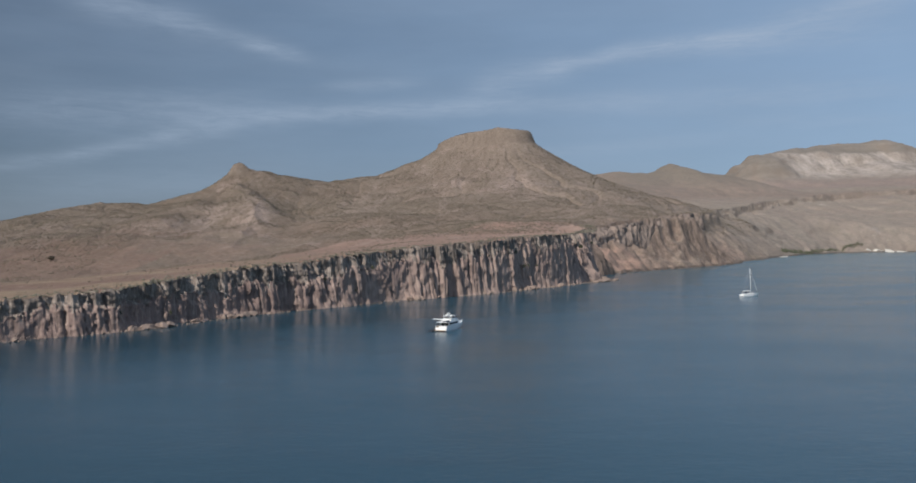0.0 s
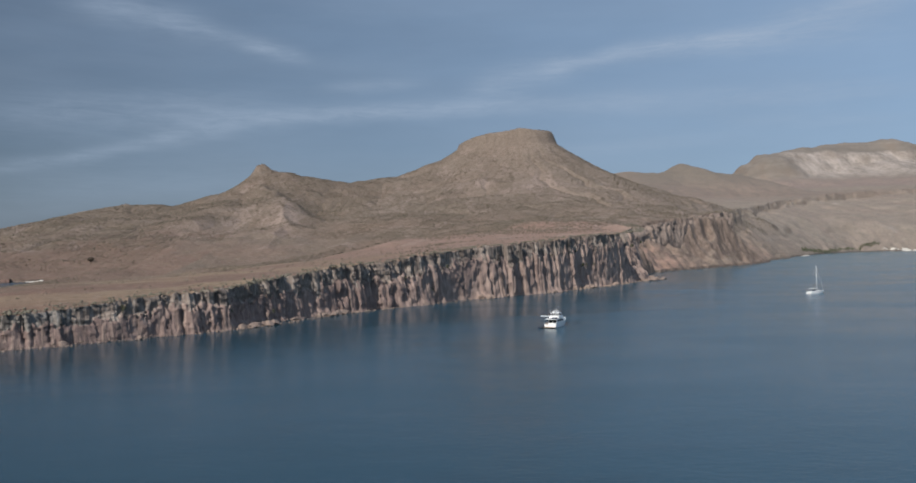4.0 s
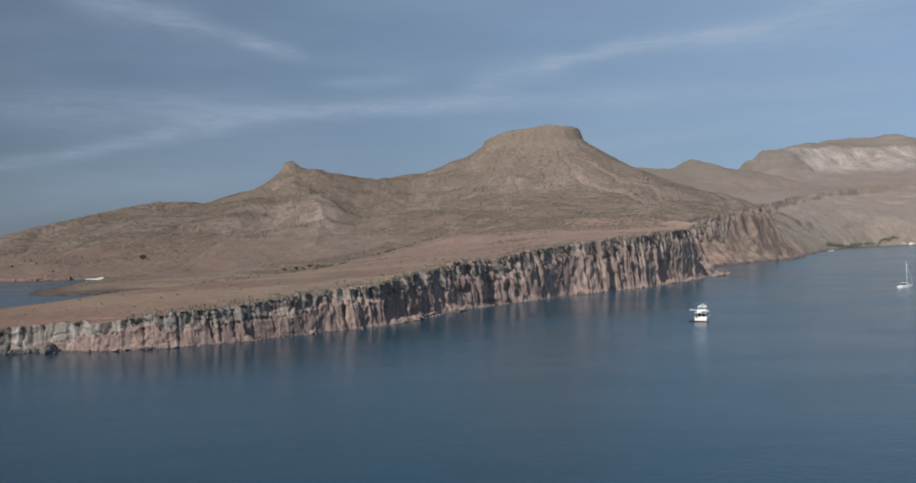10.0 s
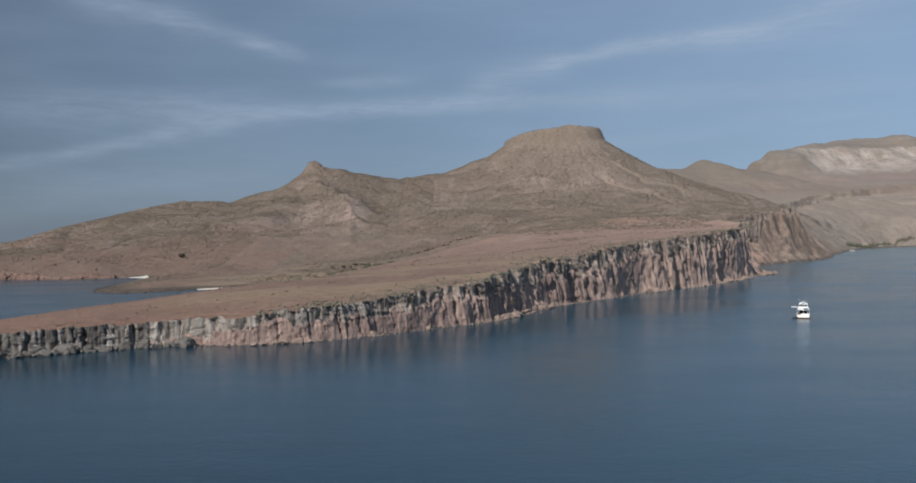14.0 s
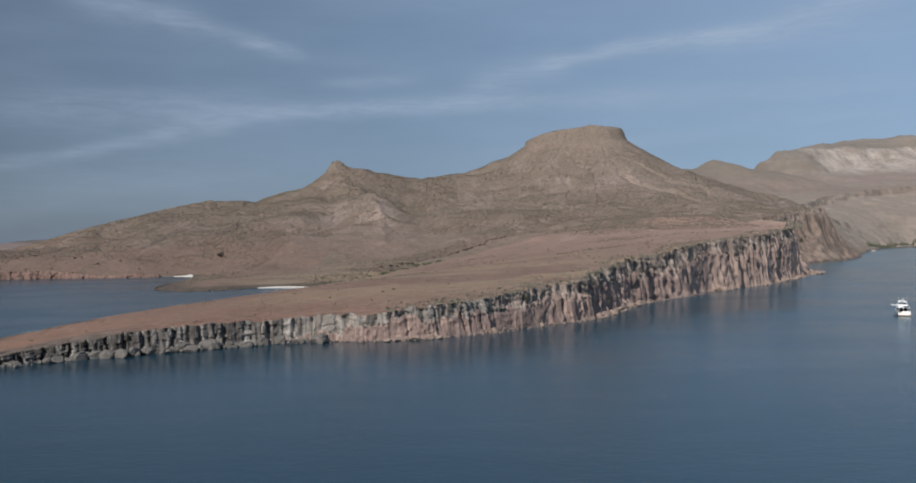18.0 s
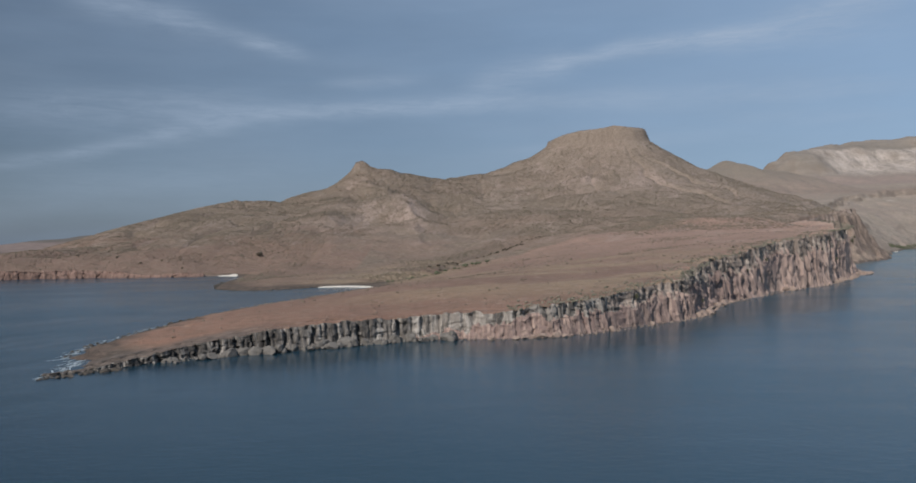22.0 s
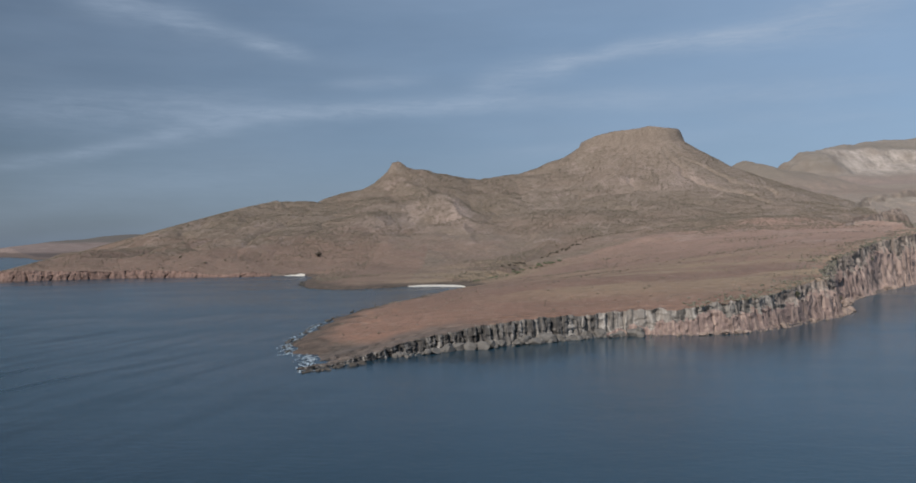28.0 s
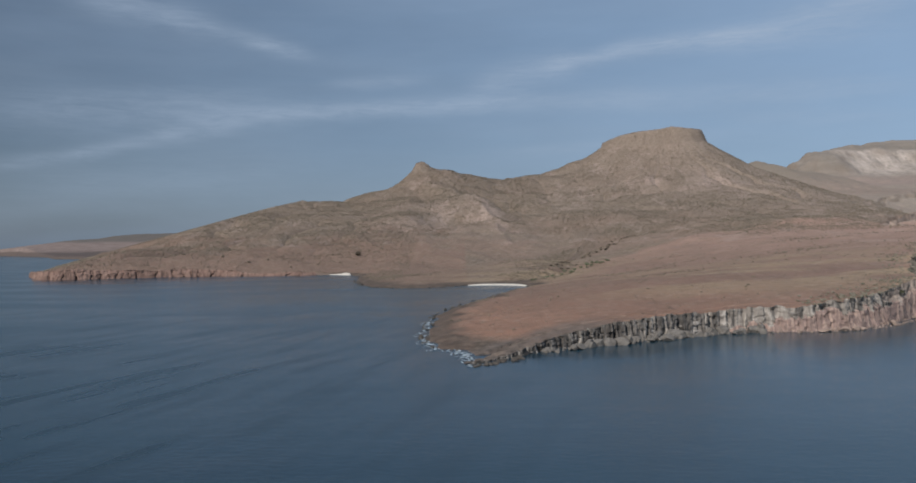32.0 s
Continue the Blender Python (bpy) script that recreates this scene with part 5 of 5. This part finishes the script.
SCRUB = leaf_material("dry_scrub", (0.112, 0.098, 0.072), (0.150, 0.126, 0.094), (0.190, 0.155, 0.120))
BRINK = leaf_material("grey_green_scrub", (0.105, 0.102, 0.074), (0.145, 0.136, 0.102), (0.190, 0.170, 0.132))
MANGROVE = leaf_material("mangrove_leaves", (0.075, 0.085, 0.052), (0.100, 0.108, 0.066), (0.120, 0.120, 0.078))
DRYBUSH = leaf_material("dusty_brown_leaves", (0.052, 0.044, 0.032), (0.078, 0.062, 0.046), (0.105, 0.082, 0.062))
BARK = plain("grey_bark", (0.12, 0.095, 0.075), 0.9, grain=0.25)


def clumps(centres, sizes, material, name, seed, squash=0.65, small=False):
    """One mesh of many small angular leafy clumps."""
    rs = np.random.RandomState(seed)
    bm = bmesh.new()
    bmesh.ops.create_icosphere(bm, subdivisions=1, radius=1)
    co = np.array([v.co[:] for v in bm.verts])
    tri = np.array([[v.index for v in f.verts] for f in bm.faces])
    bm.free()
    if small:  # eight faces are enough for a far tuft
        co = np.array([(1, 0, 0), (0, 1, 0), (-1, 0, 0), (0, -1, 0), (0, 0, 1), (0, 0, -1)], float)
        tri = np.array([(0, 1, 4), (1, 2, 4), (2, 3, 4), (3, 0, 4), (1, 0, 5), (2, 1, 5), (3, 2, 5), (0, 3, 5)])
    n = len(centres)
    jit = 1 + rs.uniform(-0.35, 0.35, (n, len(co)))
    v = co[None] * jit[:, :, None] * np.asarray(sizes)[:, None, None]
    v[:, :, 2] = np.maximum(v[:, :, 2] * squash, -0.15 * np.asarray(sizes)[:, None])
    v = v + np.asarray(centres)[:, None, :]
    f = (tri[None] + (np.arange(n) * len(co))[:, None, None]).reshape(-1, 3)
    return mesh_np(name, v.reshape(-1, 3), f, material)


def scrub():
    rs = np.random.RandomState(5)
    n = 520000
    r = 180 + 1500 * rs.random_sample(n) ** 0.7
    a = np.radians(rs.uniform(-42, 36, n))
    x, y = -140 + r * np.sin(a), -60 + r * np.cos(a)
    ok = inside(x, y)
    x, y = x[ok], y[ok]
    z = ground_height(x, y)
    dc, _ = along(x, y, CLIFF_SHORE)
    d_v, _ = along(x, y, VALLEY)
    dense = 0.42 + 0.35 * np.clip((z - 20) / 40, 0, 1) + 0.55 * fbm(x / 45, y / 45, 111, 3) + 1.1 * np.exp(-((d_v / 22) ** 2))
    dense = np.where((z < 34) & (x > -330), dense - 0.55 - 0.5 * np.clip((380 - y) / 120, 0, 1), dense)
    edge = np.exp(-(((dc - 15) / 5) ** 2))
    keep = (z > 1.5) & (dc > 14) & (rs.random_sample(len(x)) < 0.85 * np.clip(dense + 0.5 * edge, 0.02, 1))
    x, y, z = x[keep], y[keep], z[keep]
    size = rs.uniform(0.22, 0.66, len(x)) * (0.9 + 0.0006 * np.hypot(x, y))
    me = clumps(np.stack([x, y, z + 0.25 * size], -1), size, SCRUB, "scrub", 6, 0.5, True)
    tagged(new("scrub", me), "low grey-brown desert scrub over the slopes", "scrub", kind="stuff")
    # tufts and bushes on the brink of the cliff
    path, out, rim, s = CLIFF
    k = rs.randint(0, len(s) - 300, 2400)
    d = np.abs(rs.normal(0, 6.0, len(k))) + 3.6
    x, y = path[k, 0] - out[k, 0] * d, path[k, 1] - out[k, 1] * d
    z = np.maximum(land(x, y), rim[k] * (d < 8))
    size = rs.uniform(0.2, 0.6, len(k))
    me = clumps(np.stack([x, y, z + 0.2], -1), size, BRINK, "brink_scrub", 8)
    tagged(new("brink_scrub", me), "grey scrub along the brink of the cliff", "scrub", kind="stuff")


scrub()


def shrub(x, y, height, width, seed, material, name="bush", label="dark brown desert bush on the slope", group=""):
    rs = np.random.RandomState(seed)
    z = float(ground_height(np.array([x]), np.array([y]))[0])
    root = new(name)
    bm = bmesh.new()
    ends = []
    for i in range(5):
        a = i * 1.26 + rs.uniform(0, 0.6)
        e = (0.35 * width * math.cos(a), 0.35 * width * math.sin(a), height * rs.uniform(0.45, 0.7))
        rod(bm, (0.04 * math.cos(a), 0.04 * math.sin(a), -0.4), e, 0.045 * width, 0.015 * width, 6)
        ends.append(e)
    part("stems", bm, BARK, root)
    n = 70
    t = rs.normal(size=(n, 3))
    t /= np.linalg.norm(t, axis=1, keepdims=True)
    t *= rs.uniform(0.45, 1.0, (n, 1))
    c = np.stack([t[:, 0] * width * 0.5, t[:, 1] * width * 0.5, height * 0.58 + t[:, 2] * height * 0.40], -1)
    ob = new("crown", clumps(c, rs.uniform(0.10, 0.20, n) * width, material, "crown", seed, 0.8))
    ob.parent = root
    root.matrix_world = pose(x, y, z)
    return tagged(root, label, "bush", group)


shrub(-387, 789, 4.2, 6.0, 1, DRYBUSH)
rb = random.Random(12)
for i, (x, y) in enumerate([(-440, 712), (-478, 722), (-512, 742), (-548, 748), (-574, 742), (-465, 735)]):
    shrub(x + rb.uniform(-3, 3), y + 6 + rb.uniform(0, 3), rb.uniform(1.4, 2.4), rb.uniform(1.6, 3.0), 30 + i, SCRUB, label="dry brown bush above the low shore cliff", group="bushes above the cove")
for i in range(40):
    u = rb.random() ** 1.4
    shrub(-215 + 110 * u + rb.uniform(-8, 8), 600 + 270 * u + rb.uniform(-14, 14), rb.uniform(1.0, 1.8), rb.uniform(1.5, 3.0), 300 + i, DRYBUSH, label="dark bush in the dry gully", group="bushes in the gully")
for i in range(26):
    u = rb.random()
    shrub(-232 + 62 * u + rb.uniform(-9, 9), 512 + 110 * u + rb.uniform(-9, 9), rb.uniform(0.9, 1.7), rb.uniform(1.6, 3.4), 90 + i, MANGROVE, label="grey-green bush on the flat behind the beach", group="bushes behind the beach")


def ledge_bush(k, v, seed):
    """A bush rooted on a ledge of the sea cliff."""
    path, out, rim, s = CLIFF
    rs = np.random.RandomState(seed)
    w = rs.uniform(0.9, 1.7)
    root = new("bush")
    bm = bmesh.new()
    for i in range(4):
        a = i * 1.6 + rs.uniform(0, 0.6)
        rod(bm, (-1.6 * out[k, 0], -1.6 * out[k, 1], -0.4), (0.3 * w * math.cos(a), 0.3 * w * math.sin(a), 0.3 * w), 0.08, 0.03, 5)
    part("stems", bm, BARK, root)
    t = rs.normal(size=(45, 3)) * (0.26 * w, 0.26 * w, 0.34 * w)
    ob = new("crown", clumps(t, rs.uniform(0.12, 0.24, 45) * w, LEDGE_LEAVES, "crown", seed, 0.8))
    ob.parent = root
    d = 1.6 + 2.2 * v
    root.matrix_world = pose(path[k, 0] - out[k, 0] * d, path[k, 1] - out[k, 1] * d, v * rim[k])
    return tagged(root, "green bush growing out of the cliff face", "bush", "bushes on the cliff")


LEDGE_LEAVES = leaf_material("cliff_bush_leaves", (0.050, 0.055, 0.032), (0.075, 0.078, 0.046), (0.105, 0.100, 0.064))
for i in range(22):
    ledge_bush(int(rb.uniform(120, len(CLIFF[3]) - 420)), rb.choice((0.12, 0.3, 0.45, 0.6, 0.72, 0.8)), 200 + i)


def mangroves():
    rs = np.random.RandomState(9)
    line, s = resample([(540, 1372), (600, 1462), (690, 1580), (780, 1670), (830, 1692)], 1.0)
    k = rs.randint(0, len(s), 3200)
    x, y = line[k, 0] - rs.uniform(0, 5, len(k)), line[k, 1] + rs.uniform(1, 7, len(k))
    z = ground_height(x, y)
    ok = z > -1
    me = clumps(np.stack([x, y, np.maximum(z, 0) + 0.5], -1)[ok], rs.uniform(0.4, 0.9, ok.sum()), MANGROVE, "mangrove_thicket", 10, 0.8)
    tagged(new("mangrove_thicket", me), "green mangrove thicket along the far shore", "mangroves", kind="stuff")


mangroves()
